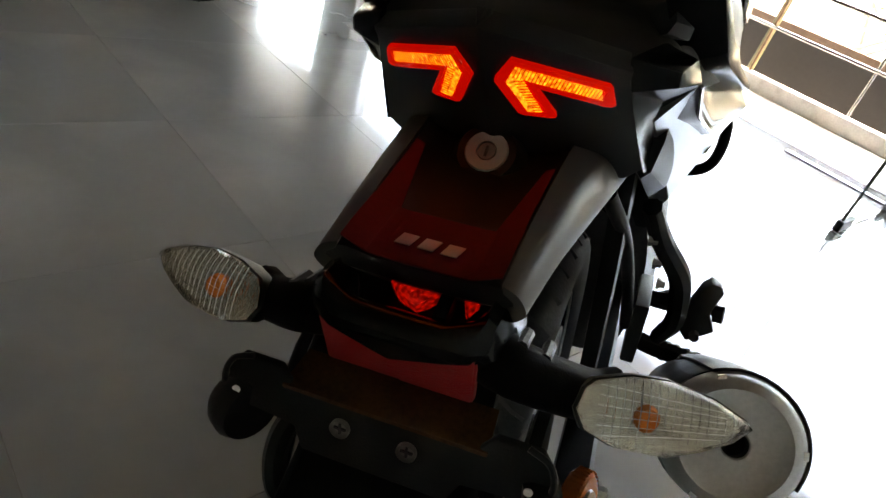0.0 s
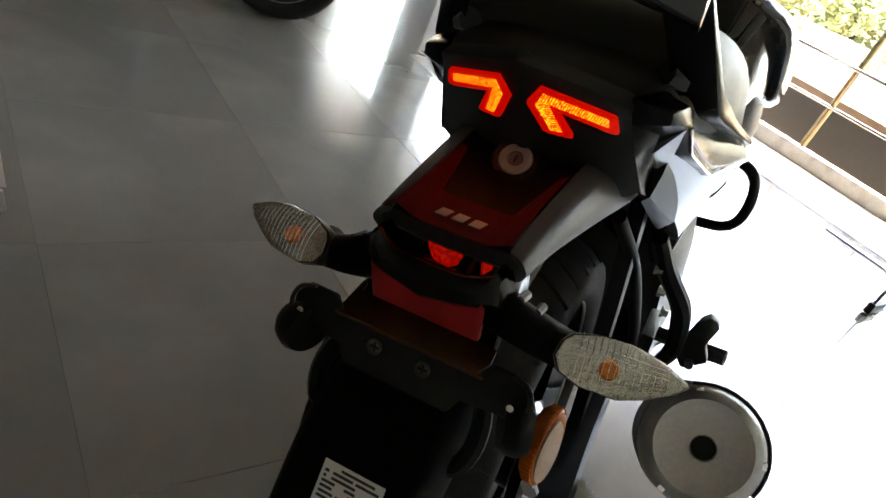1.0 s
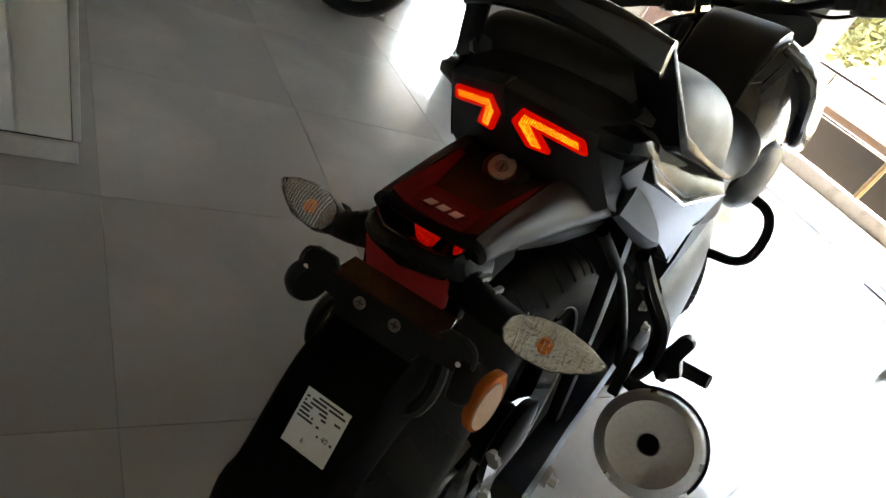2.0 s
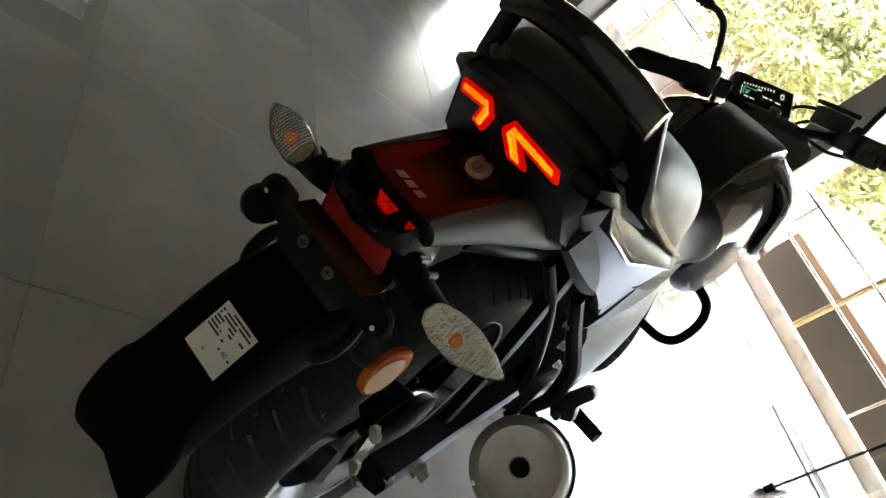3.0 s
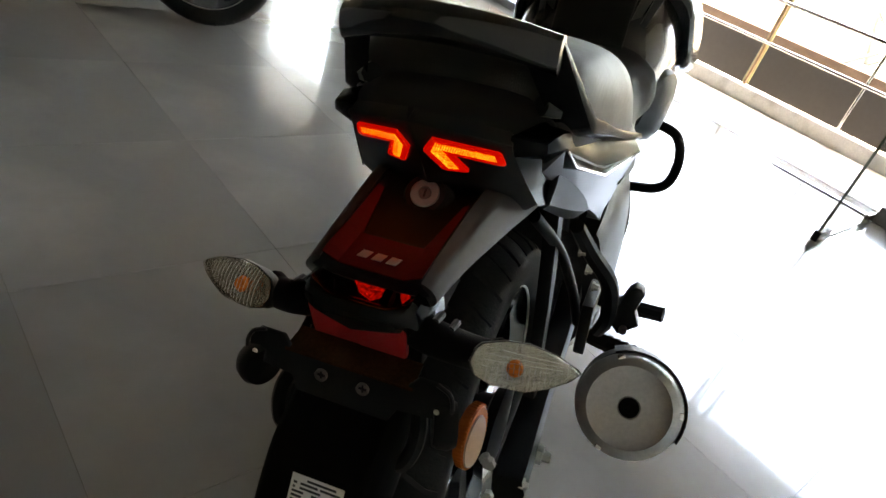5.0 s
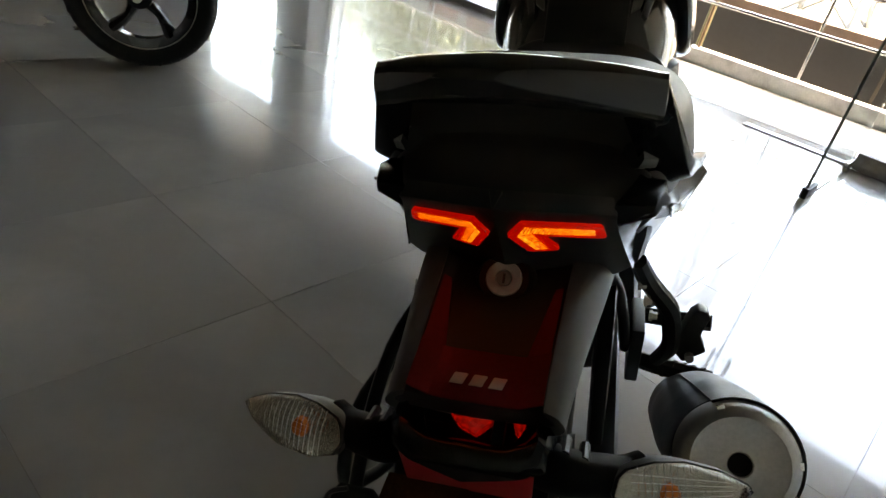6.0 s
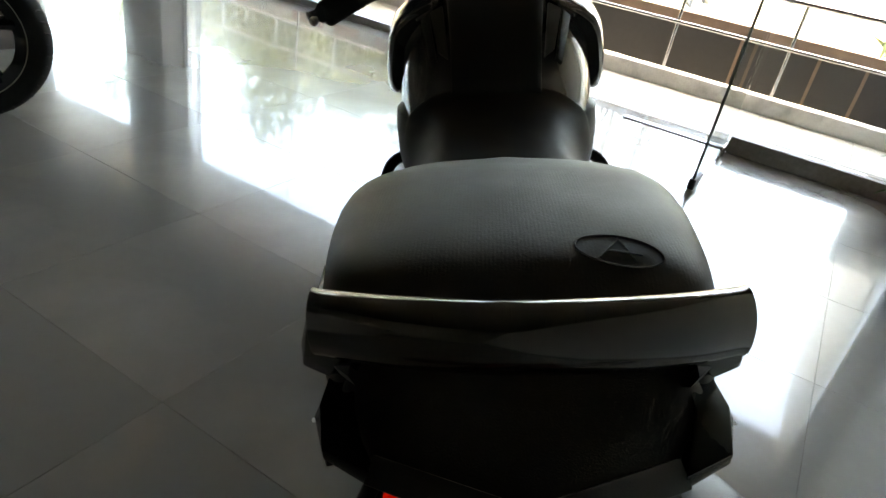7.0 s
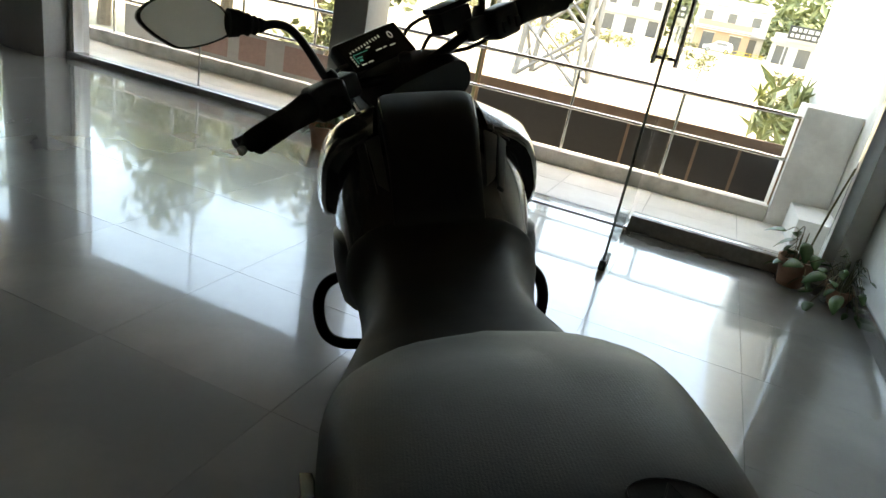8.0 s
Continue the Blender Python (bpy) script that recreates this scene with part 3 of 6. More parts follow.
def indicator(parent, side):
    """A clear-lens turn indicator on a rubber stalk."""
    ob = new("indicator")
    ob.parent = parent
    tagged(ob, label="clear-lens turn indicator with an amber bulb")
    s = side
    inner, tip = Vector((0.0885 * s, -0.358, 0.6975)), Vector((0.170 * s, -0.336, 0.696))
    ax = (tip - inner).normalized()
    back = Vector((0.30 * s, -0.80, 0.50)).normalized()
    back = (back - ax * back.dot(ax)).normalized()
    up = ax.cross(back) * (-s)
    up = up if up.z > 0 else -up
    n = (tip - inner).length
    outline = [(-0.005, -0.004), (0.03, 0.006), (0.09, 0.011), (0.30, 0.0155), (0.52, 0.0155), (0.78, 0.0100), (0.97, 0.002), (1.0, -0.001), (0.90, -0.0085), (0.72, -0.0155), (0.52, -0.0208), (0.22, -0.0195), (0.05, -0.0135)]


    def ring(scale, depth):
        cen = 0.42
        return [inner + ax * n * (cen + (u - cen) * scale) + up * v * scale + back * depth for u, v in outline]
    housing = loft([ring(0.35, -0.036), ring(0.76, -0.030), ring(1.02, -0.008), ring(1.02, -0.0012)])
    part("housing", housing, SATIN, ob, "black housing")
    jit = random.Random(21)
    rings = []
    for sc, dp in ((0.97, -0.001), (0.97, 0.0006), (0.93, 0.0), (0.84, -0.005), (0.74, -0.009), (0.63, -0.013), (0.50, -0.016), (0.36, -0.018), (0.2, -0.019)):
        rg = ring(sc, dp)
        fine = []
        for a, b in zip(rg, rg[1:] + rg[:1]):
            fine += [a, a.lerp(b, 0.34), a.lerp(b, 0.67)]
        rings.append([q + back * (jit.uniform(-0.0028, 0.0028) if 0.3 < sc < 0.9 else 0) for q in fine])
    part("reflector", loft(rings), REFLECTOR, ob, "crinkled silver reflector behind the lens", smooth=False)
    lens = loft([ring(0.985, 0.001), ring(0.97, 0.006), ring(0.80, 0.013), ring(0.45, 0.0165)])
    le = part("lens", lens, LENS, ob, "clear fluted lens")
    le.visible_shadow = False
    bm = bmesh.new()
    for k in range(16):
        u = 0.16 + 0.047 * k
        w = 0.0145 * (1 - 0.72 * max(u - 0.35, 0) / 0.65)
        a = inner + ax * n * u
        tube([a + up * w + back * 0.004, a + back * 0.0065, a - up * w * 1.15 + back * 0.004], 0.00022, bm, seg=4, steps=2)
    for k in range(6):
        v = -0.014 + 0.0046 * k
        a = inner + ax * n * 0.12
        tube([a + up * v + back * 0.004, a + ax * n * 0.70 + up * v * 0.5 + back * 0.0065], 0.0002, bm, seg=4, steps=1)
    part("flute", bm, CHROME, ob, "fine flutes inside the lens")
    b0 = inner + ax * n * 0.41 - up * 0.004 - back * 0.010
    part("bulb_socket", tube([b0 - back * 0.009, b0 - back * 0.001], [0.0105, 0.0118], seg=18, steps=1), AMBERDIM, ob, "dim brown well round the bulb")
    bulb = tube([b0 - back * 0.006, b0 + back * 0.006, b0 + back * 0.012], [0.0062, 0.0074, 0.0050], seg=16, steps=3)
    part("bulb", bulb, BULB, ob, "amber bulb")
    stalk = tube([(0.030 * s, -0.352, 0.712), (0.055 * s, -0.360, 0.706), inner + ax * n * 0.10 - back * 0.022, inner + ax * n * 0.3 - back * 0.026], [0.017, 0.015, 0.014, 0.016], seg=12, squash=1.0)
    st = part("stalk", stalk, MATTE, ob, "black rubber stalk")
    for k in range(3):
        c = Vector((0.046 * s, -0.358, 0.7105)).lerp(inner - back * 0.016, k * 0.3)
        part("stalk_rib", tube([c + Vector((0, -0.006, 0.015)), c + Vector((0, 0.010, 0.013))], 0.0034, seg=8, steps=1), SATIN, st)
    return ob


LAMP_O = Vector((0.0152, -0.2890, 0.8370))
LAMP_X = Vector((0.840, 0.507, -0.194)).normalized()
LAMP_N = Vector((0.285, -0.736, -0.614)).normalized()    # out of the overhanging face
LAMP_Z = Vector((-0.454, 0.461, -0.763)).normalized()    # down and inwards along it



def tail_lamp(parent, side):
    """A boomerang-shaped lit tail lamp: red lens with a brighter strip inside."""
    ob = new("tail_lamp")
    ob.parent = parent
    tagged(ob, label="lit red boomerang-shaped LED tail lamp")
    s = side
    at0, ex, ez, nrm = LAMP_O, LAMP_X, LAMP_Z, LAMP_N

    def at(u, v, d):
        q = at0 + ex * u + ez * v + nrm * (d + 0.001)
        return Vector((q.x * s, q.y, q.z))
    outline = [(0.0, 0.0), (0.0575, -0.0008), (0.0610, 0.0015), (0.0690, 0.0115), (0.0680, 0.0140), (0.0640, 0.0150), (0.0225, 0.0152), (0.0440, 0.0325), (0.0445, 0.0345), (0.0420, 0.0360),
               (0.0265, 0.0392), (0.0225, 0.0385), (-0.0012, 0.0185), (-0.0015, 0.0165)]
    inner = [(0.0038, 0.0034), (0.0545, 0.0028), (0.0595, 0.0098), (0.0115, 0.0108), (0.0345, 0.0320), (0.0265, 0.0345), (0.0045, 0.0160)]
    bm = prism([at(u, v, -0.0020) for u, v in outline], at(0, 0, 0.0012) - at(0, 0, -0.0020), 0.0005)
    lens = part("lens", bm, RED_EMIT, ob, "glowing red outer lens")
    bm = prism([at(u, v, 0.0006) for u, v in inner], at(0, 0, 0.0012) - at(0, 0, 0), 0.0)
    part("led_strip", bm, LED, lens, "bright orange-red LED strip", smooth=False)
    bm = bmesh.new()
    for k in range(26):
        u = 0.005 + 0.0021 * k
        tube([at(u, 0.0026, 0.0019), at(u + 0.0012, 0.0110, 0.0019)], 0.00028, bm, seg=4, steps=1)
    for k in range(14):
        u, v = 0.0075 + 0.0019 * k, 0.0135 + 0.0017 * k
        tube([at(u, v, 0.0019), at(u + 0.006, v - 0.003, 0.0019)], 0.00028, bm, seg=4, steps=1)
    part("optic_rib", bm, RED_EMIT, lens, "fine red ribs over the LEDs")
    return ob


def build_motorcycle():
    mc = thing("motorcycle", "black commuter motorcycle on its side stand with lit tail lamps", "motorcycle", m=pose(0, 0, 0, 0, LEAN_LEFT, 0) @ Matrix.Scale(1.011, 4))
    wheel("rear_wheel", mc, (0, 0.0, 0.303), 0.303, 0.105, "rear wheel with a grooved tyre and black alloy rim", True, phase=0.94)
    wheel("front_wheel", mc, (0, 1.335, 0.296), 0.296, 0.085, "front wheel turned to the side", False, ST)

    # -- tail: cowl, lamps, centre panel --
    cowl = body([
        (-0.287, [(0, 0.846), (0.035, 0.843, 0.018), (0.066, 0.836, 0.034), (0.067, 0.828, 0.036), (0.035, 0.830, 0.024), (0, 0.833, 0.006)]),
        (-0.270, [(0, 0.853), (0.040, 0.850, 0.018), (0.076, 0.840, 0.036), (0.076, 0.820, 0.040), (0.040, 0.818, 0.026), (0, 0.818, 0.014)]),
        (-0.222, [(0, 0.858), (0.06, 0.854, 0.01), (0.094, 0.840, 0.02), (0.094, 0.816, 0.02), (0.060, 0.796, 0.01), (0, 0.788)]),
        (-0.17, [(0, 0.862), (0.07, 0.858), (0.088, 0.838), (0.088, 0.812), (0.070, 0.775), (0, 0.765)]),
        (-0.06, [(0, 0.83), (0.08, 0.826), (0.094, 0.81), (0.094, 0.775), (0.080, 0.74), (0, 0.735)]),
        (0.06, [(0, 0.79), (0.08, 0.788), (0.112, 0.775), (0.115, 0.73), (0.09, 0.70), (0, 0.695)]),
    ], along=4, across=3)
    part("tail_cowl", cowl, COWL, mc, "black tail cowl")
    for s in (-1, 1):
        tail_lamp(mc, s)
        poly = []
        for u, v in ((-0.0246, -0.012), (0.030, -0.0125), (0.064, -0.012), (0.0670, -0.005), (0.097, 0.032), (0.126, 0.068), (0.122, 0.082), (0.0362, 0.100)):
            q = LAMP_O + LAMP_X * u + LAMP_Z * v - LAMP_N * 0.001
            poly.append((s * q.x, q.y, q.z))
        part("tail_face", prism(poly, (-s * LAMP_N.x * 0.014, -LAMP_N.y * 0.014, -LAMP_N.z * 0.014), 0.0012), SATIN, mc, "black face panel round the tail lamp")
        wing = side_body([
            [(0.070, -0.262, 0.842), (0.098, -0.2413, 0.835), (0.0985, -0.239, 0.826), (0.074, -0.252, 0.822)],
            [(0.084, -0.222, 0.846), (0.105, -0.212, 0.838), (0.1105, -0.208, 0.824), (0.088, -0.210, 0.808)],
            [(0.090, -0.172, 0.840), (0.108, -0.168, 0.828), (0.1150, -0.168, 0.797), (0.095, -0.170, 0.790)],
            [(0.106, -0.075, 0.818), (0.122, -0.070, 0.806), (0.1340, -0.070, 0.761), (0.108, -0.072, 0.755)],
            [(0.136, 0.004, 0.786), (0.152, 0.010, 0.785), (0.162, 0.0115, 0.769), (0.142, 0.008, 0.764)]], along=1, across=1, flip=s)
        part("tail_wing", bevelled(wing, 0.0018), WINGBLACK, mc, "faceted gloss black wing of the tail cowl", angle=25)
        # added chrome strip: imitates the floor's reflection along the wing's lower edge
        glint = tube([(s * 0.1105, -0.2085, 0.8235), (s * 0.1155, -0.1685, 0.7965), (s * 0.1345, -0.0705, 0.7605), (s * 0.1610, 0.0110, 0.7690)], 0.0014, seg=6, steps=1)
        part("wing_glint", glint, CHROME, mc, "thin chrome strip imitating the highlight on the wing's lower edge")
        rear_side = side_body([
            [(0.0725, -0.2565, 0.8290), (0.0955, -0.2350, 0.8310), (0.084, -0.218, 0.831), (0.069, -0.228, 0.829)],
            [(0.0818, -0.2250, 0.7930), (0.0895, -0.1968, 0.7948), (0.079, -0.178, 0.791), (0.069, -0.188, 0.791)],
            [(0.0912, -0.1930, 0.7600), (0.0985, -0.100, 0.733), (0.084, -0.089, 0.732), (0.077, -0.168, 0.757)]], along=2, across=1, flip=s)
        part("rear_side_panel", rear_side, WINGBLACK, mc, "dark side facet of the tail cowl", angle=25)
    # centre panel below the lamps, channelled
    panel = body([
        (-0.357, [(0, 0.7435), (0.026, 0.7445), (0.040, 0.746), (0.047, 0.743), (0.046, 0.736), (0, 0.734)]),
        (-0.344, [(0, 0.747), (0.028, 0.748), (0.041, 0.751), (0.049, 0.746), (0.046, 0.732), (0, 0.724)]),
        (-0.29, [(0, 0.757), (0.032, 0.757), (0.044, 0.762), (0.052, 0.757), (0.049, 0.732), (0, 0.720)]),
        (-0.225, [(0, 0.770), (0.036, 0.770), (0.050, 0.774), (0.057, 0.768), (0.054, 0.734), (0, 0.715)]),
        (-0.15, [(0, 0.785), (0.040, 0.785), (0.056, 0.782), (0.062, 0.768), (0.060, 0.730), (0, 0.710)]),
    ], along=4, across=3)
    part("tail_panel", panel, SATIN, mc, "satin black channelled panel under the tail lamps", angle=30)
    # thin dull red U-shaped sheet just above the panel's surface
    red = bmesh.new()
    height = lambda x, y: float(np.interp(y, (-0.357, -0.344, -0.29, -0.225), (0.7435, 0.747, 0.757, 0.770))) + 0.0072 * min(1, max(0, (abs(x) - 0.027) / 0.017)) + 0.0013

    def patch(x0, x1, x2, x3, y0, y1, nx, ny):
        grid = {}
        for i in range(nx + 1):
            for j in range(ny + 1):
                v = j / ny
                a, b = x0 + (x2 - x0) * v, x1 + (x3 - x1) * v
                x, y = a + (b - a) * i / nx, y0 + (y1 - y0) * v
                grid[i, j] = red.verts.new((x, y, height(x, y)))
        for i in range(nx):
            for j in range(ny):
                red.faces.new((grid[i, j], grid[i + 1, j], grid[i + 1, j + 1], grid[i, j + 1]))
    patch(-0.0425, 0.0425, -0.0425, 0.0425, -0.356, -0.316, 12, 4)
    for s in (-1, 1):
        patch(s * 0.027, s * 0.0420, s * 0.038, s * 0.0435, -0.3159, -0.255, 4, 6)
    ret = bmesh.ops.extrude_face_region(red, geom=list(red.faces))
    bmesh.ops.translate(red, vec=(0, 0, -0.0008), verts=[g for g in ret["geom"] if isinstance(g, bmesh.types.BMVert)])
    part("red_u_area", red, RED_AREA, mc, "dull red U-shaped area on the tail panel", smooth=False)
    mark = new("badge")
    mark.parent = mc
    tagged(mark, label="three silver badge blocks in a row")
    for k in (-1, 0, 1):
        u = 0.0125 * k
        bar = prism([(u - 0.0050, -0.3460, 0.7490), (u + 0.0035, -0.3460, 0.7490), (u + 0.0058, -0.3375, 0.7508), (u - 0.0028, -0.3375, 0.7508)], (0, -0.0002, 0.0006), 0.0002)
        part("badge_block", bar, SILVERPRINT, mark)
    for s in (-1, 1):
        flank = side_body([
            [(0.0430, -0.358, 0.7480), (0.0520, -0.358, 0.7440), (0.0565, -0.357, 0.735), (0.049, -0.354, 0.728)],
            [(0.0440, -0.303, 0.7625), (0.0570, -0.303, 0.7560), (0.0625, -0.302, 0.741), (0.052, -0.302, 0.730)],
            [(0.0480, -0.218, 0.7800), (0.0660, -0.218, 0.7690), (0.0745, -0.214, 0.744), (0.060, -0.214, 0.731)],
            [(0.0560, -0.160, 0.7830), (0.0745, -0.158, 0.7670), (0.0810, -0.150, 0.740), (0.066, -0.152, 0.728)],
            [(0.0680, -0.122, 0.7560), (0.0790, -0.119, 0.7450), (0.0815, -0.116, 0.7345), (0.072, -0.118, 0.727)]], along=5, across=4, flip=s)
        part("tail_flank", flank, FLANK, mc, "graphite grey flank of the tail panel", angle=50)
    # seat lock
    lock = new("seat_lock")
    lock.parent = mc
    up = Vector((0, -0.72, 0.69)).normalized()
    lock.matrix_local = frame_of((0, -0.2525, 0.7730), (1, 0, 0), up.cross(Vector((1, 0, 0))))
    tagged(lock, label="round metal seat lock")
    part("bezel", turned([(0.024, -0.016), (0.021, -0.006), (0.018, -0.001), (0.0134, -0.001)], (0, 0, 0), "z", 32), SATIN, lock, "black lock surround")
    part("lock_face", turned([(0.0134, -0.006), (0.0134, -0.0006), (0.0126, 0.0004), (0.0064, 0.0004), (0.0058, -0.0014), (0.0001, -0.0014)], (0, 0, 0), "z", 32), LOCKMETAL, lock, "worn silver lock face")
    part("key_barrel", turned([(0.0057, -0.0013), (0.0054, -0.0004), (0.0001, -0.0004)], (0, 0, 0), "z", 24), SCREW, lock, "dark key barrel")
    part("keyhole", box(-0.0009, 0.0009, -0.0036, 0.0036, -0.0004, 0.0001, 0.0002), INK, lock)

    # number lamp hood, reflex, bracket
    hood = body([
        (-0.3880, [(0, 0.7250), (0.018, 0.7250), (0.030, 0.7245, 0.002), (0.036, 0.7220, 0.005), (0.034, 0.7150, 0.006), (0, 0.7110)]),
        (-0.3830, [(0, 0.7305), (0.022, 0.7305), (0.038, 0.7310, 0.002), (0.044, 0.7240, 0.004), (0.040, 0.7130, 0.006), (0, 0.7070)]),
        (-0.3730, [(0, 0.7300), (0.026, 0.7300), (0.042, 0.7370), (0.048, 0.7260), (0.045, 0.7090), (0, 0.7040)]),
        (-0.3640, [(0, 0.7225), (0.030, 0.7230), (0.041, 0.7385), (0.051, 0.7260), (0.047, 0.7070), (0, 0.7025)]),
        (-0.3500, [(0, 0.7190), (0.032, 0.7195), (0.042, 0.7380), (0.052, 0.7250), (0.048, 0.7040), (0, 0.7010)]),
        (-0.3250, [(0, 0.7110), (0.034, 0.7115), (0.044, 0.7330), (0.052, 0.7200), (0.048, 0.7000), (0, 0.6980)]),
    ], along=3, across=2)
    hd = part("number_lamp_hood", hood, HOODBLACK, mc, "gloss black number lamp hood", angle=28)
    for x0, x1, k in ((-0.025, 0.013, 1.0), (0.0215, 0.033, 0.8)):
        w = x1 - x0
        win = prism([(x0, -0.3450, 0.7380), (x1, -0.3450, 0.7380), (x1, -0.3450 - 0.010 * k, 0.7330), (x1 - 0.25 * w, -0.3450 - 0.019 * k, 0.7275), (x0 + 0.45 * w, -0.3450 - 0.015 * k, 0.7300)], (0, 0.004, -0.008), 0.0008)
        part("lamp_window", win, RED_SMALL, hd, "small red lit window")
    part("window_divider", prism([(0.0135, -0.344, 0.739), (0.021, -0.344, 0.739), (0.021, -0.368, 0.7280), (0.0135, -0.368, 0.7280)], (0, 0.004, -0.010), 0.001), COWL, hd)
    # added filler: stops daylight showing through the gap below the panel
    under = body([
        (-0.352, [(0, 0.7290), (0.036, 0.7290), (0.042, 0.7270), (0.043, 0.700), (0.040, 0.672), (0, 0.668)]),
        (-0.338, [(0, 0.7395), (0.038, 0.7395), (0.044, 0.7340), (0.045, 0.700), (0.041, 0.668), (0, 0.664)]),
        (-0.270, [(0, 0.7400), (0.040, 0.7400), (0.046, 0.7340), (0.046, 0.715), (0.043, 0.700), (0, 0.695)])], along=2, across=2)
    part("under_tail_filler", under, MATTE, mc, "added dull black filler blocking daylight under the tail", angle=30)
    refl = prism([(-0.042, -0.379, 0.719), (0.042, -0.379, 0.719), (0.0405, -0.369, 0.684), (-0.0405, -0.369, 0.684)], (0, 0.006, 0.001), 0.0015)
    rx = part("rear_reflector", refl, RED_REFLEX, mc, "dull red rear reflector plate")
    part("reflector_half", prism([(0.001, -0.3800, 0.7180), (0.0405, -0.3800, 0.7180), (0.0392, -0.3703, 0.6850), (0.001, -0.3703, 0.6850)], (0, 0.001, 0), 0.0004), RED_REFLEX, rx)
    part("reflector_backing", prism([(-0.052, -0.366, 0.722), (0.052, -0.366, 0.722), (0.050, -0.358, 0.672), (-0.050, -0.358, 0.672)], (0, 0.014, 0), 0.003), MATTE, mc)
    br = part("plate_bracket", prism([(-0.088, -0.384, 0.675), (-0.081, -0.381, 0.682), (-0.058, -0.381, 0.682), (-0.050, -0.384, 0.6735), (0.050, -0.384, 0.6735), (0.058, -0.381, 0.682), (0.081, -0.381, 0.682), (0.088, -0.384, 0.675), (0.088, -0.387, 0.664), (0.081, -0.389, 0.657),
                                      (0.046, -0.390, 0.654), (0.040, -0.393, 0.643), (-0.040, -0.393, 0.643), (-0.046, -0.390, 0.654), (-0.081, -0.389, 0.657), (-0.088, -0.387, 0.664)], (0, 0.004, 0.001), 0.0015), COWL, mc, "black number plate bracket without a plate")
    br.location = (0, -0.005, 0.001)
    part("bracket_shelf", prism([(-0.056, -0.3845, 0.6745), (0.056, -0.3845, 0.6745), (0.054, -0.3600, 0.6815), (-0.054, -0.3600, 0.6815)], (0, 0, -0.004), 0.001), BROWN, br, "brown-tinted shelf of the bracket")
    for s in (-1, 1):
        part("bracket_screw", turned([(0.0001, 0.0012), (0.003, 0.0013), (0.0048, 0.0006), (0.0052, 0), (0.0052, -0.003)], (s * 0.018, -0.3910, 0.666), "y", 18), SCREW, br, "cross-head screw")
        part("screw_slot", box(s * 0.018 - 0.0032, s * 0.018 + 0.0032, -0.3930, -0.3919, 0.6654, 0.6666, 0, box(s * 0.018 - 0.0006, s * 0.018 + 0.0006, -0.3930, -0.3919, 0.6628, 0.6692)), DARK, br)
        # no opening here: a white disc paints the bright spot of the hole
        part("hole_bright_disc", turned([(0.0001, 0), (0.0022, 0), (0.0022, 0.001)], (s * 0.0785, -0.3925, 0.6675), "y", 14), STICKER, br, "white disc imitating brightness in the mounting hole")
        part("bracket_rim", tube([(s * 0.074, -0.382, 0.684), (s * 0.085, -0.384, 0.680), (s * 0.089, -0.387, 0.670), (s * 0.086, -0.389, 0.660)], 0.0018, seg=8), SATIN, br)
        ear = turned([(0.0001, -0.008), (0.016, -0.008), (0.0185, -0.004), (0.0195, 0.004), (0.017, 0.010), (0.0001, 0.011)], (0, 0, 0), "x", 24)
        part("bracket_ear", moved(ear, pose(s * 0.082, -0.383, 0.650, -28, 0, s * 24)), COWL, br, "rounded end of the bracket")
        part("bracket_hook", tube([(s * 0.056, -0.366, 0.642), (s * 0.061, -0.376, 0.632), (s * 0.0615, -0.384, 0.618), (s * 0.057, -0.390, 0.606), (s * 0.050, -0.392, 0.602)], 0.0070, seg=8), COWL, br, "bent hook below the bracket")
        indicator(mc, s)
        if s < 0:
            continue
        cen, la, nm = Vector((0.1035, -0.3770, 0.6375)), Vector((0.0, 0.60, 0.80)).normalized(), Vector((0.90, -0.38, 0.28)).normalized()
        sh = nm.cross(la).normalized()
        oval = lambda k, d, o=0.0: [cen + la * (0.0262 * k * math.cos(t) * (1 + 0.05 * math.cos(t)) + o) + sh * 0.0125 * k * math.sin(t) + nm * d for t in [2 * math.pi * i / 32 for i in range(32)]]
        am = part("side_reflector", loft([oval(0.9, -0.008), oval(1.0, -0.005), oval(1.0, 0.001), oval(0.9, 0.0032)]), AMBER, mc, "oval amber side reflector")
        part("reflector_face", loft([oval(0.80, 0.003, -0.003), oval(0.77, 0.0046, -0.003), oval(0.4, 0.0050, -0.003)]), AMBER_PALE, am, "amber reflector face with a pale reflection in its colour")
        ribs = bmesh.new()
        for k in range(44):
            t = 2 * math.pi * k / 44
            q = cen + la * 0.0258 * math.cos(t) * (1 + 0.05 * math.cos(t)) + sh * 0.0123 * math.sin(t)
            tube([q - nm * 0.005, q + nm * 0.0024], 0.0007, ribs, seg=4, steps=1)
        part("reflector_rib", ribs, AMBER, am, "fine ribs round the rim")
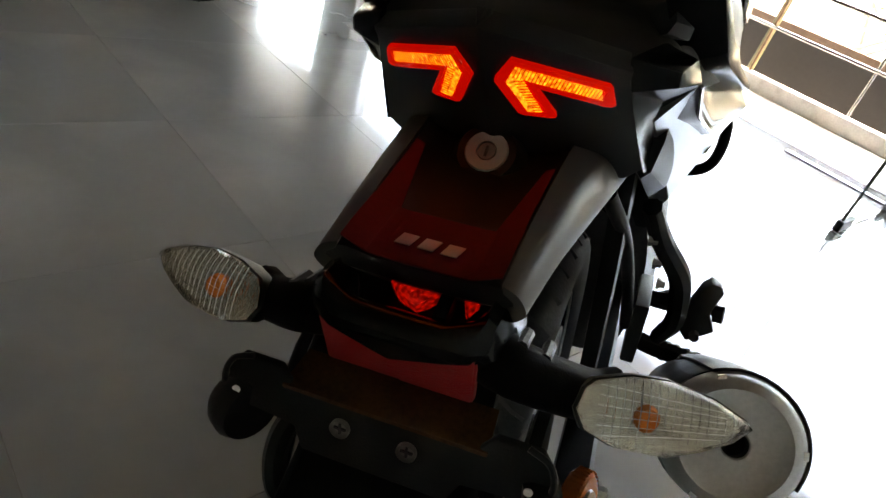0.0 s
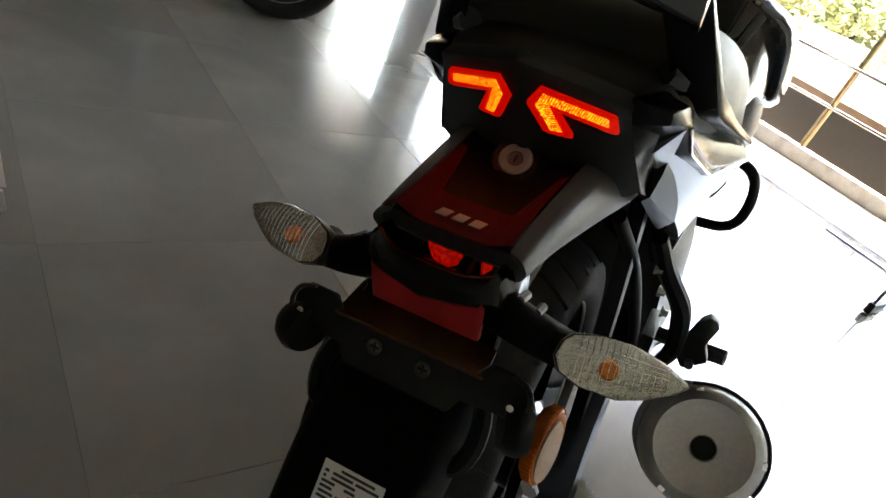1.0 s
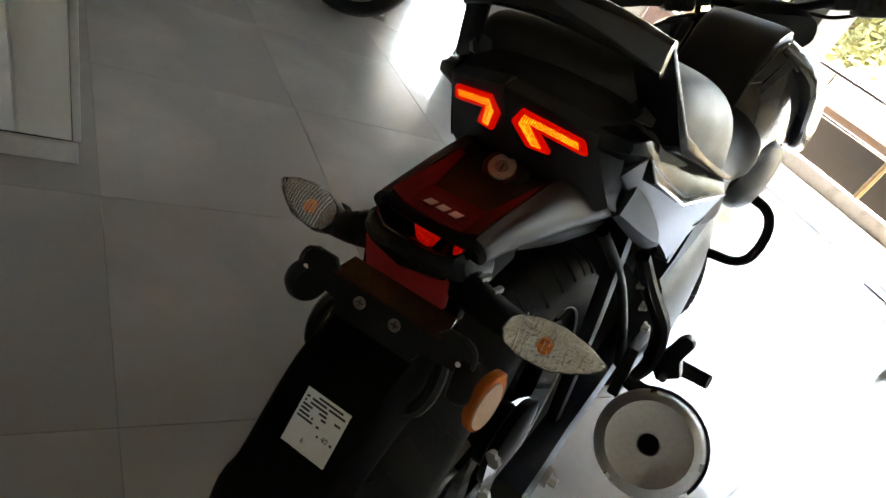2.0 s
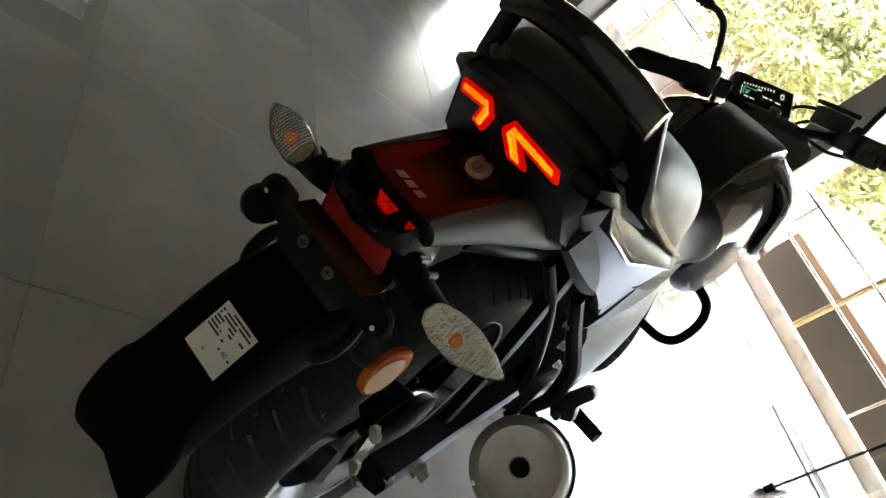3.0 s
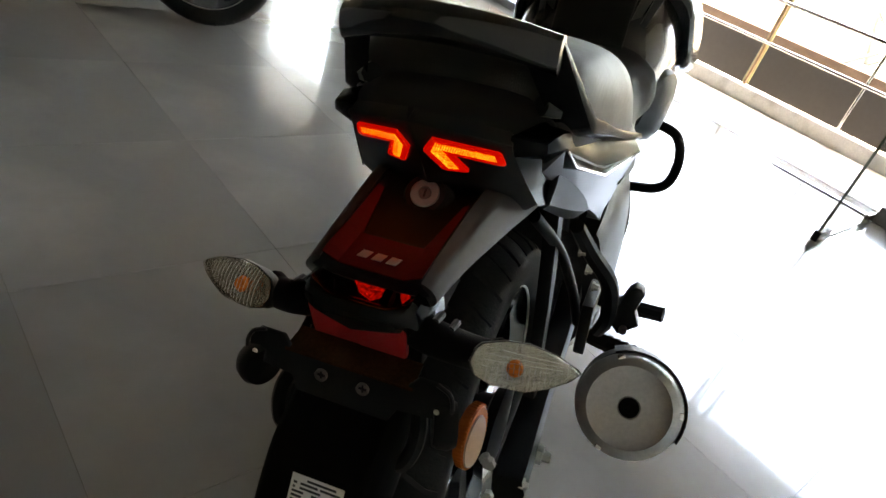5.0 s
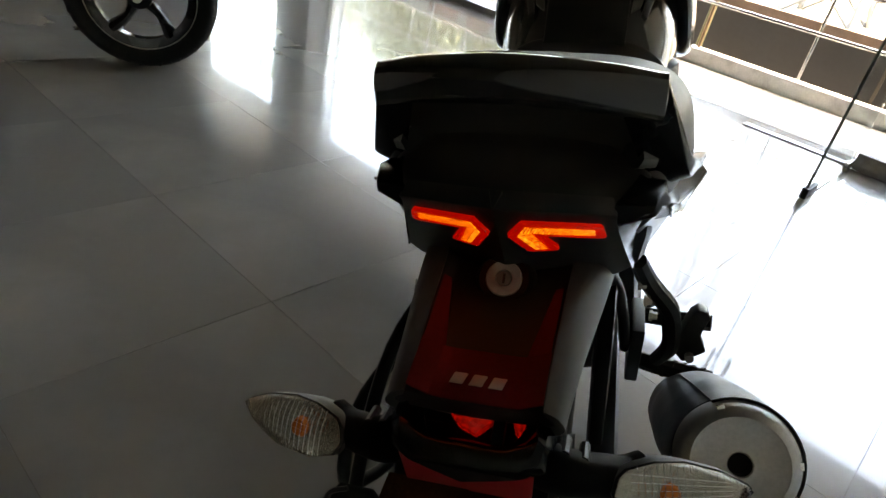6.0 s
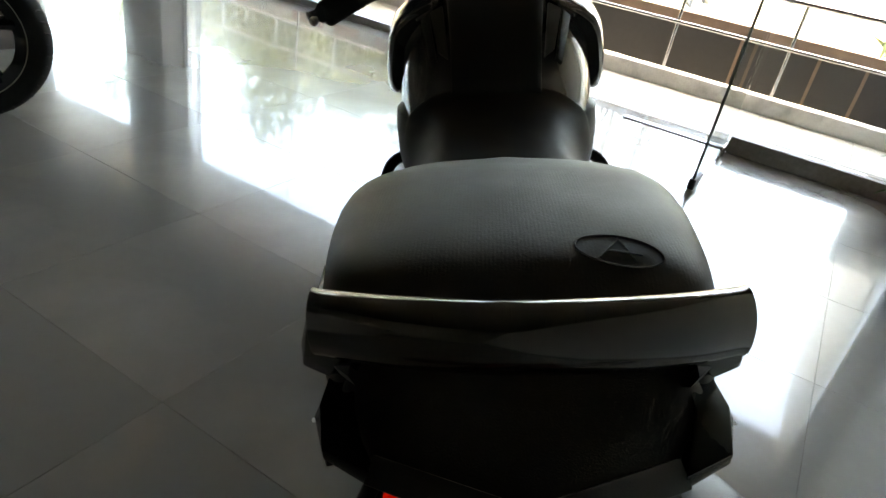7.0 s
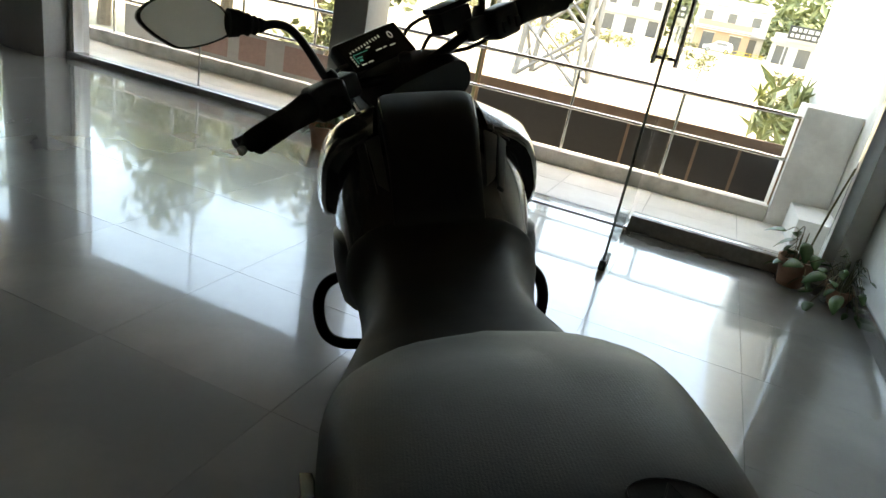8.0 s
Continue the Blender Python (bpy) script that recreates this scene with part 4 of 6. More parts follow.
    # long rear mudguard with its label
    guard = body([(y, [(0, z), (w * 0.52, z), (w * 0.83, z - 0.004), (w, z - d), (w * 0.87, z - d - 0.016), (0, z - t)]) for y, z, w, d, t in (
        (-0.348, 0.676, 0.054, 0.030, 0.026), (-0.370, 0.658, 0.054, 0.038, 0.026), (-0.394, 0.641, 0.054, 0.042, 0.024), (-0.418, 0.624, 0.054, 0.044, 0.023), (-0.4355, 0.603, 0.053, 0.044, 0.022), (-0.4446, 0.5875, 0.053, 0.044, 0.022), (-0.4690, 0.5420, 0.053, 0.040, 0.022),
        (-0.4790, 0.5200, 0.0575, 0.028, 0.022), (-0.4885, 0.4790, 0.0560, 0.024, 0.024), (-0.4920, 0.4580, 0.048, 0.014, 0.016))], along=4, across=3)
    part("rear_mudguard", guard, MATTE, mc, "long matte black rear mudguard", angle=30)
    lab = new("sticker")
    lab.parent = mc
    lab.matrix_local = frame_of((0.0054, -0.4492, 0.5820), (1.0, 0.0, 0.02), (0.0, 0.47, 0.88))
    tagged(lab, label="white paper data sticker with printed bars and numbers")
    part("paper", box(-0.0224, 0.0224, -0.0235, 0.0235, 0.0, 0.0006), STICKER, lab, smooth=False)
    lines = [(0.0205, ((-0.009, 0.016),)), (0.0172, ((-0.020, -0.017), (-0.014, 0.001), (0.003, 0.020))), (0.0138, ((-0.020, -0.018), (-0.014, 0.004))), (0.0105, ((-0.020, -0.010), (-0.003, 0.005), (0.013, 0.019))),
             (0.0072, ((-0.020, -0.011), (0.001, 0.006))), (0.0038, ((-0.020, -0.009), (-0.007, -0.005))), (0.0005, ((-0.020, -0.004), (0.0, 0.003))), (-0.0055, ((0.004, 0.006), (0.0175, 0.020)))]
    for v, spans in lines:
        for a, b in spans:
            part("print_bar", box(a, b, v - 0.0009, v + 0.0009, 0.0007, 0.0009), INK, lab, smooth=False)
    lettering("print_number", "40", 0.0066, INK, lab, pose(0.0120, -0.0050, 0.0009), 0.0001)
    lettering("print_number", "6", 0.0058, INK, lab, pose(-0.005, -0.0150, 0.0009), 0.0001)

    # -- grab rail --
    rail = new("grab_rail")
    rail.parent = mc
    tagged(rail, label="gloss black one-piece pillion grab rail")
    secs = []
    for x in (-0.0955, -0.0945, -0.090, -0.055, 0.0, 0.055, 0.090, 0.0945, 0.0955):
        k = 1 - (x / 0.0955) ** 2
        y, z = -0.233 - 0.035 * k, 0.907 + 0.016 * k
        e = 0.45 if abs(x) > 0.095 else 1.0
        ring = [(0.014, -0.010), (0.015, 0.000), (0.011, 0.008), (0.003, 0.0115), (-0.005, 0.0095), (-0.0105, 0.002), (-0.009, -0.012), (-0.001, -0.019), (0.010, -0.016)]
        secs.append([(x, y + 0.002 + a * e, z + b * e) for a, b in ring])
    part("crossbar", side_body(secs, along=3, across=2), GLOSS, rail, "broad crossbar of the grab rail", angle=50)
    for s in (-1, 1):
        leg = side_body([
            [(0.0950, -0.236, 0.915), (0.0945, -0.229, 0.917), (0.070, -0.228, 0.914), (0.066, -0.244, 0.902)],
            [(0.1085, -0.206, 0.876), (0.1105, -0.198, 0.879), (0.086, -0.200, 0.876), (0.080, -0.214, 0.864)],
            [(0.1200, -0.182, 0.843), (0.1235, -0.171, 0.847), (0.099, -0.170, 0.842), (0.094, -0.186, 0.828)],
            [(0.1255, -0.166, 0.829), (0.1290, -0.148, 0.839), (0.106, -0.150, 0.838), (0.102, -0.166, 0.820)],
            [(0.1360, -0.110, 0.814), (0.1365, -0.106, 0.823), (0.117, -0.110, 0.823), (0.114, -0.114, 0.806)],
            [(0.1480, -0.050, 0.798), (0.1470, -0.047, 0.806), (0.131, -0.050, 0.806), (0.130, -0.052, 0.791)],
            [(0.1600, 0.018, 0.783), (0.1585, 0.020, 0.788), (0.148, 0.018, 0.788), (0.149, 0.016, 0.779)]], along=2, across=1, flip=s)
        leg = bevelled(leg, 0.0015)
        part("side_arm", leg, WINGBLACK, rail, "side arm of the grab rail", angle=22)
        mount = tube([(s * 0.080, -0.205, 0.856), (s * 0.092, -0.19, 0.852), (s * 0.100, -0.175, 0.848)], 0.010, seg=8)
        part("rail_mount", mount, SATIN, rail)

    # -- seats --
    pillion = body([
        (-0.196, [(0, 0.858), (0.056, 0.856), (0.082, 0.850), (0.093, 0.833), (0.089, 0.812), (0, 0.808)]),
        (-0.190, [(0, 0.876), (0.062, 0.874), (0.091, 0.866), (0.101, 0.838), (0.094, 0.811), (0, 0.806)]),
        (-0.176, [(0, 0.889), (0.067, 0.887), (0.098, 0.877), (0.108, 0.840), (0.099, 0.810), (0, 0.804)]),
        (-0.145, [(0, 0.896), (0.070, 0.894), (0.106, 0.881), (0.117, 0.842), (0.108, 0.806), (0, 0.800)]),
        (-0.08, [(0, 0.894), (0.074, 0.891), (0.115, 0.875), (0.13, 0.835), (0.12, 0.798), (0, 0.795)]),
        (-0.01, [(0, 0.886), (0.08, 0.883), (0.122, 0.865), (0.139, 0.824), (0.128, 0.785), (0, 0.78)]),
        (0.045, [(0, 0.872), (0.08, 0.868), (0.122, 0.85), (0.14, 0.808), (0.13, 0.77), (0, 0.765)]),
        (0.080, [(0, 0.854, 0.02), (0.075, 0.850, 0.01), (0.114, 0.832, -0.01), (0.133, 0.794, -0.02), (0.124, 0.762), (0, 0.755)]),
        (0.102, [(0, 0.828, 0.024), (0.066, 0.823, 0.012), (0.104, 0.806, -0.012), (0.124, 0.782, -0.02), (0.116, 0.755), (0, 0.75)]),
    ], along=5, across=4)
    seat_bvh = BVHTree.FromBMesh(pillion)
    ps = part("pillion_seat", pillion, VINYL, mc, "black vinyl pillion seat with fine ribs")
    emb = bmesh.new()

    def on_seat(x, y):
        return seat_bvh.ray_cast(Vector((x, y, 1.2)), Vector((0, 0, -1)))[0] + Vector((0, 0, 0.0004))
    c, ang = Vector((0.056, -0.150, 0)), radians(-14)
    oval = [on_seat(c.x + 0.024 * math.cos(a) * math.cos(ang) - 0.014 * math.sin(a) * math.sin(ang), c.y + 0.024 * math.cos(a) * math.sin(ang) + 0.014 * math.sin(a) * math.cos(ang)) for a in [2 * math.pi * k / 36 for k in range(37)]]
    for a, b in zip(oval, oval[1:]):
        tube([a, b], 0.0006, emb, seg=6, steps=1)
    for a, b in (((-0.011, -0.008), (0.001, 0.011)), ((0.001, 0.011), (0.008, -0.010)), ((-0.006, -0.001), (0.012, -0.005))):
        tube([on_seat(c.x + a[0], c.y + a[1]), on_seat(c.x + (a[0] + b[0]) / 2, c.y + (a[1] + b[1]) / 2), on_seat(c.x + b[0], c.y + b[1])], 0.0006, emb, seg=6, steps=1)
    part("embossed_badge", emb, VINYL, ps, "embossed oval badge on the seat")
    rider = body([
        (0.06, [(0, 0.795), (0.08, 0.792), (0.128, 0.775), (0.146, 0.742), (0.132, 0.70), (0, 0.70)]),
        (0.16, [(0, 0.782), (0.085, 0.779), (0.132, 0.764), (0.152, 0.725), (0.136, 0.685), (0, 0.68)]),
        (0.26, [(0, 0.772), (0.075, 0.769), (0.118, 0.752), (0.138, 0.712), (0.125, 0.675), (0, 0.67)]),
        (0.36, [(0, 0.768), (0.060, 0.766), (0.096, 0.750), (0.118, 0.708), (0.112, 0.675), (0, 0.67)]),
        (0.45, [(0, 0.775), (0.058, 0.773), (0.095, 0.760), (0.122, 0.715), (0.116, 0.68), (0, 0.67)]),
        (0.51, [(0, 0.788), (0.066, 0.785), (0.106, 0.773), (0.138, 0.742), (0.130, 0.69), (0, 0.68)]),
        (0.534, [(0, 0.804), (0.068, 0.800), (0.112, 0.784), (0.141, 0.752), (0.131, 0.70), (0, 0.70)]),
        (0.541, [(0, 0.797), (0.060, 0.793), (0.104, 0.778), (0.130, 0.748), (0.125, 0.70), (0, 0.70)]),
    ], along=5, across=4)
    part("rider_seat", rider, VINYL_PLAIN, mc, "black vinyl rider seat, narrow at the tank")

    # -- tank and shrouds --
    tank = body([
        (0.53, [(0, 0.798), (0.060, 0.795), (0.100, 0.780), (0.128, 0.748), (0.124, 0.71), (0, 0.70)]),
        (0.56, [(0, 0.842), (0.060, 0.838), (0.104, 0.815), (0.136, 0.760), (0.130, 0.71), (0, 0.70)]),
        (0.62, [(0, 0.896), (0.066, 0.889), (0.116, 0.858), (0.150, 0.790), (0.142, 0.71), (0, 0.70)]),
        (0.68, [(0, 0.922), (0.072, 0.914), (0.126, 0.880), (0.160, 0.808), (0.150, 0.71), (0, 0.70)]),
        (0.76, [(0, 0.936), (0.075, 0.928), (0.130, 0.890), (0.165, 0.815), (0.155, 0.71), (0, 0.70)]),
        (0.86, [(0, 0.915), (0.07, 0.905), (0.125, 0.87), (0.165, 0.80), (0.15, 0.70), (0, 0.69)]),
        (0.93, [(0, 0.86), (0.05, 0.85), (0.09, 0.83), (0.11, 0.78), (0.10, 0.70), (0, 0.69)]),
    ], along=5, across=4)
    part("tank", tank, TANKPAINT, mc, "dark grey metallic fuel tank")
    cover = body([
        (0.525, [(0, 0.806), (0.045, 0.806), (0.066, 0.802), (0.068, 0.792), (0.06, 0.780), (0, 0.778)]),
        (0.58, [(0, 0.878), (0.048, 0.877), (0.068, 0.872), (0.070, 0.855), (0.06, 0.83), (0, 0.82)]),
        (0.66, [(0, 0.929), (0.052, 0.928), (0.074, 0.922), (0.077, 0.902), (0.06, 0.88), (0, 0.87)]),
        (0.75, [(0, 0.949), (0.056, 0.948), (0.079, 0.942), (0.082, 0.920), (0.06, 0.89), (0, 0.88)]),
        (0.81, [(0, 0.944), (0.056, 0.943), (0.078, 0.936), (0.081, 0.91), (0.06, 0.88), (0, 0.87)]),
        (0.84, [(0, 0.925), (0.05, 0.924), (0.07, 0.918), (0.075, 0.90), (0.06, 0.87), (0, 0.86)]),
    ], along=5, across=3)
    part("tank_cover", cover, COWL, mc, "satin black centre cover of the tank", angle=45)
    for s in (-1, 1):
        edge = tube([(s * 0.0745, 0.660, 0.9225), (s * 0.0775, 0.710, 0.9360), (s * 0.0795, 0.750, 0.9425), (s * 0.0790, 0.795, 0.9395), (s * 0.070, 0.822, 0.9320)], 0.0016, seg=6)
        part("cover_piping", edge, CHROME, mc, "thin bright edge of the tank cover")
        shroud = side_body([
            [(0.092, 0.648, 0.908), (0.160, 0.668, 0.868), (0.180, 0.690, 0.800), (0.183, 0.735, 0.752), (0.164, 0.740, 0.758), (0.150, 0.690, 0.840)],
            [(0.092, 0.672, 0.917), (0.168, 0.684, 0.878), (0.190, 0.712, 0.805), (0.190, 0.752, 0.744), (0.166, 0.755, 0.750), (0.154, 0.715, 0.840)],
            [(0.090, 0.760, 0.932), (0.172, 0.770, 0.888), (0.200, 0.785, 0.810), (0.200, 0.800, 0.736), (0.166, 0.800, 0.736), (0.156, 0.790, 0.830)],
            [(0.088, 0.850, 0.915), (0.168, 0.860, 0.872), (0.198, 0.870, 0.800), (0.198, 0.880, 0.725), (0.160, 0.880, 0.715), (0.150, 0.870, 0.810)],
            [(0.080, 0.940, 0.862), (0.138, 0.955, 0.835), (0.160, 0.970, 0.790), (0.160, 0.980, 0.730), (0.125, 0.970, 0.705), (0.110, 0.955, 0.790)]], along=4, across=3, flip=s)
        part("tank_shroud", shroud, TANKPAINT, mc, "angular glossy tank shroud", angle=50)
        part("shroud_vent", side_body([[(0.100, 0.6465, 0.902), (0.128, 0.654, 0.886), (0.128, 0.656, 0.882), (0.100, 0.6485, 0.898)], [(0.103, 0.664, 0.911), (0.136, 0.672, 0.893), (0.136, 0.674, 0.888), (0.103, 0.666, 0.906)]], along=2, across=1, flip=s), SATIN, mc, "dark slot along the shroud edge")
        facet = prism([(s * 0.083, 0.640, 0.905), (s * 0.104, 0.640, 0.895), (s * 0.088, 0.560, 0.850), (s * 0.072, 0.545, 0.842)], (s * 0.002, 0, 0.004), 0.001)
        part("tank_facet", facet, FLANK, mc, "grey angular facet beside the tank cover")
        strip = prism([(s * 0.105, 0.640, 0.8945), (s * 0.118, 0.640, 0.882), (s * 0.098, 0.548, 0.830), (s * 0.089, 0.548, 0.838)], (s * 0.003, 0, 0.005), 0.001)
        part("tank_strip", strip, SATIN, mc, "dark slanting strip on the tank side")
        lower = side_body([
            [(0.10, 0.545, 0.735), (0.134, 0.545, 0.730), (0.128, 0.545, 0.66), (0.10, 0.545, 0.66)],
            [(0.12, 0.62, 0.755), (0.166, 0.62, 0.750), (0.160, 0.62, 0.63), (0.11, 0.62, 0.62)],
            [(0.13, 0.76, 0.715), (0.178, 0.76, 0.712), (0.165, 0.76, 0.60), (0.12, 0.76, 0.58)]], along=4, across=3, flip=s)
        part("lower_shroud", lower, SATIN, mc, "black lower shroud")
        under = side_body([
            [(0.085, -0.160, 0.800), (0.100, -0.160, 0.796), (0.096, -0.160, 0.750), (0.085, -0.160, 0.750)],
            [(0.090, -0.040, 0.800), (0.118, -0.040, 0.795), (0.110, -0.040, 0.700), (0.090, -0.040, 0.700)],
            [(0.090, 0.080, 0.780), (0.124, 0.080, 0.770), (0.116, 0.080, 0.660), (0.090, 0.080, 0.660)],
            [(0.090, 0.260, 0.730), (0.120, 0.260, 0.722), (0.112, 0.260, 0.620), (0.090, 0.260, 0.620)]], along=3, across=2, flip=s)
        part("under_seat_panel", under, COWL, mc, "black panel under the seat", angle=30)
        side = side_body([
            [(0.1090, -0.208, 0.8235), (0.098, -0.206, 0.822), (0.082, -0.196, 0.794), (0.0900, -0.1975, 0.7950)],
            [(0.1155, -0.165, 0.8060), (0.102, -0.160, 0.803), (0.090, -0.100, 0.745), (0.1000, -0.1000, 0.7440)],
            [(0.1350, -0.068, 0.7700), (0.118, -0.064, 0.768), (0.098, 0.000, 0.695), (0.1110, 0.0000, 0.6930)],
            [(0.1590, 0.014, 0.7690), (0.140, 0.016, 0.766), (0.106, 0.090, 0.652), (0.1210, 0.0900, 0.6480)],
            [(0.1500, 0.045, 0.7350), (0.134, 0.047, 0.732), (0.110, 0.128, 0.630), (0.1245, 0.1250, 0.6270)]], along=3, across=1, flip=s)
        part("side_panel", side, SIDEPAINT, mc, "glossy grey side panel", angle=40)
        strip_ = side_body([
            [(0.120, 0.060, 0.745), (0.140, 0.060, 0.740), (0.126, 0.120, 0.640), (0.108, 0.120, 0.640)],
            [(0.114, 0.140, 0.722), (0.136, 0.140, 0.716), (0.124, 0.170, 0.606), (0.104, 0.170, 0.606)],
            [(0.114, 0.250, 0.705), (0.132, 0.250, 0.698), (0.120, 0.235, 0.590), (0.104, 0.235, 0.592)]], along=3, across=1, flip=s)
        part("frame_cover", strip_, FLANK, mc, "grey frame cover below the seat", angle=30)
        low = side_body([
            [(0.09, 0.20, 0.70), (0.130, 0.20, 0.70), (0.120, 0.22, 0.56), (0.09, 0.22, 0.56)],
            [(0.09, 0.36, 0.69), (0.122, 0.36, 0.68), (0.116, 0.36, 0.53), (0.09, 0.36, 0.53)],
            [(0.09, 0.50, 0.70), (0.124, 0.50, 0.69), (0.120, 0.50, 0.56), (0.09, 0.50, 0.56)]], along=3, across=3, flip=s)
        part("side_cover", low, COWL, mc, "black lower side cover", angle=35)
        part("rear_frame_tube", tube([(s * 0.066, -0.06, 0.69), (s * 0.090, 0.05, 0.60), (s * 0.110, 0.16, 0.48), (s * 0.120, 0.24, 0.38)], 0.0080), COWL, mc, "black steel frame tube")
        sw = side_body([
            [(0.082, -0.118, 0.340), (0.121, -0.108, 0.330), (0.124, -0.104, 0.288), (0.082, -0.110, 0.288)],
            [(0.080, -0.04, 0.340), (0.119, -0.04, 0.334), (0.122, -0.04, 0.286), (0.080, -0.04, 0.286)],
            [(0.078, 0.06, 0.346), (0.114, 0.06, 0.340), (0.118, 0.06, 0.298), (0.078, 0.06, 0.298)],
            [(0.074, 0.28, 0.366), (0.110, 0.28, 0.362), (0.112, 0.28, 0.325), (0.074, 0.28, 0.325)],
            [(0.060, 0.45, 0.385), (0.100, 0.45, 0.385), (0.100, 0.45, 0.335), (0.060, 0.45, 0.335)]], along=2, across=2, flip=s)
        swing = part("swing_arm", sw, FRAMEPAINT, mc, "black box-section swing arm", angle=30)
        part("axle_nut", turned([(0.0001, 0.024), (0.0075, 0.024), (0.008, 0.012), (0.0145, 0.012), (0.0145, 0.0), (0.018, 0.0), (0.018, -0.004)], (0, 0, 0), "x", 6), ZINC, swing, "zinc axle nut").matrix_local = pose(s * 0.121, -0.016, 0.302, 0, 0, 0 if s > 0 else 180)
        part("adjuster_nut", turned([(0.0001, 0.010), (0.004, 0.010), (0.0045, 0.004), (0.0085, 0.004), (0.0085, -0.003)], (0, 0, 0), "x", 6), ZINC, swing, "small zinc nut on the arm's end").matrix_local = pose(s * 0.120, -0.100, 0.322, 0, 0, 0 if s > 0 else 180)

    # -- saree guard tubes on the left --
    sg = new("saree_guard")
    sg.parent = mc
    tagged(sg, label="black tubular saree guard beside the rear wheel")
    part("hoop", tube([(-0.098, -0.05, 0.655), (-0.135, -0.13, 0.60), (-0.150, -0.21, 0.50), (-0.152, -0.25, 0.40), (-0.150, -0.20, 0.335), (-0.145, -0.05, 0.315), (-0.135, 0.08, 0.33), (-0.12, 0.16, 0.42)], 0.0075), FRAMEPAINT, sg)
    for a, b in ((( -0.128, -0.10, 0.61), (-0.148, -0.12, 0.325)), ((-0.118, -0.06, 0.625), (-0.146, -0.02, 0.318))):
        part("stay", tube([a, b], 0.0055, steps=2), FRAMEPAINT, sg)
    part("outer_hoop", tube([(-0.10, -0.04, 0.60), (-0.165, -0.14, 0.54), (-0.182, -0.18, 0.45), (-0.175, -0.10, 0.38), (-0.15, 0.0, 0.36)], 0.008), FRAMEPAINT, sg)

    # -- exhaust on the right --
    ex = new("muffler")
    ex.parent = mc
    tagged(ex, label="black muffler with a brushed steel end cap")
    mm = frame_of((0.222, -0.126, 0.517), (0.999, 0.02, 0.04), (0.0, 0.54, 0.84))     # x right, y up, z backwards
    part("muffler_body", moved(turned([(0.062, -0.03), (0.064, -0.06), (0.066, -0.20), (0.060, -0.36), (0.040, -0.46), (0.022, -0.52), (0.020, -0.60)], (0, 0, 0), "z", 40), mm), SATIN, ex, "satin black muffler body")
    part("end_cap", moved(turned([(0.0605, -0.032), (0.0615, -0.022), (0.0595, -0.008), (0.054, 0.0), (0.047, 0.0035), (0.045, 0.0025), (0.013, 0.003), (0.0115, 0.001), (0.0115, -0.02)], (0, 0, 0), "z", 48), mm), STEEL, ex, "brushed steel end cap")
    part("outlet", moved(turned([(0.0001, -0.012), (0.0113, -0.012), (0.0113, 0.003)], (0, 0, 0), "z", 24), mm), DARK, ex, "dark outlet hole")
    for a in (110, 245, 5):
        part("cap_bolt", moved(box(-0.004, 0.004, -0.003, 0.003, -0.003, 0.004, 0.001), mm @ pose(0.0565 * math.cos(radians(a)), 0.0565 * math.sin(radians(a)), -0.006, 0, 0, a + 90)), CHROME, ex)
    shield = []
    for z, r in ((-0.012, 0.0645), (-0.12, 0.069), (-0.26, 0.070), (-0.40, 0.055)):
        rg = [Vector((r * math.cos(radians(a)), r * math.sin(radians(a)), z)) for a in range(-25, 116, 10)]
        rg += [Vector(((r - 0.003) * math.cos(radians(a)), (r - 0.003) * math.sin(radians(a)), z)) for a in range(115, -26, -10)]
        shield.append([mm @ q for q in rg])
    part("heat_shield", loft(shield), SATIN, ex, "glossy black heat shield", angle=30)

    # -- engine, pegs, pedal, guards, stands --
    part("engine", body([(0.38, [(0, 0.52), (0.10, 0.50), (0.13, 0.42), (0.13, 0.30), (0.09, 0.23), (0, 0.22)]), (0.52, [(0, 0.60), (0.11, 0.55), (0.15, 0.42), (0.15, 0.29), (0.10, 0.20), (0, 0.19)]),
                         (0.70, [(0, 0.64), (0.09, 0.60), (0.14, 0.46), (0.13, 0.30), (0.09, 0.21), (0, 0.20)]), (0.82, [(0, 0.58), (0.07, 0.55), (0.09, 0.45), (0.08, 0.34), (0.06, 0.28), (0, 0.27)])], along=3), ENGINE, mc, "dark cast engine")
    part("frame_spine", tube([(0, 0.93, 0.84), (0, 0.70, 0.70), (0, 0.40, 0.62), (0, 0.0, 0.66), (0, -0.2, 0.70)], 0.030), FRAMEPAINT, mc)
    part("inner_mudguard", body([(0.10, [(0, 0.650), (0.055, 0.645), (0.07, 0.605), (0.06, 0.605), (0, 0.640)]), (0.20, [(0, 0.630), (0.055, 0.625), (0.07, 0.57), (0.06, 0.57), (0, 0.620)]), (0.30, [(0, 0.58), (0.055, 0.575), (0.068, 0.52), (0.06, 0.52), (0, 0.57)])], along=3), MATTE, mc, "inner mudguard ahead of the tyre")
    part("chain_case", side_body([[(-0.075, -0.08, 0.36), (-0.062, -0.08, 0.36), (-0.062, -0.08, 0.28), (-0.075, -0.08, 0.28)], [(-0.075, 0.42, 0.44), (-0.062, 0.42, 0.44), (-0.062, 0.42, 0.33), (-0.075, 0.42, 0.33)]], along=2, across=2), SATIN, mc)
    for s in (-1, 1):
        pg = part("pillion_peg", tube([(s * 0.14, 0.235, 0.365), (s * 0.17, 0.215, 0.372), (s * 0.245, 0.185, 0.382)], [0.013, 0.014, 0.013], seg=8), RUBBER, mc, "ribbed rubber pillion footpeg")
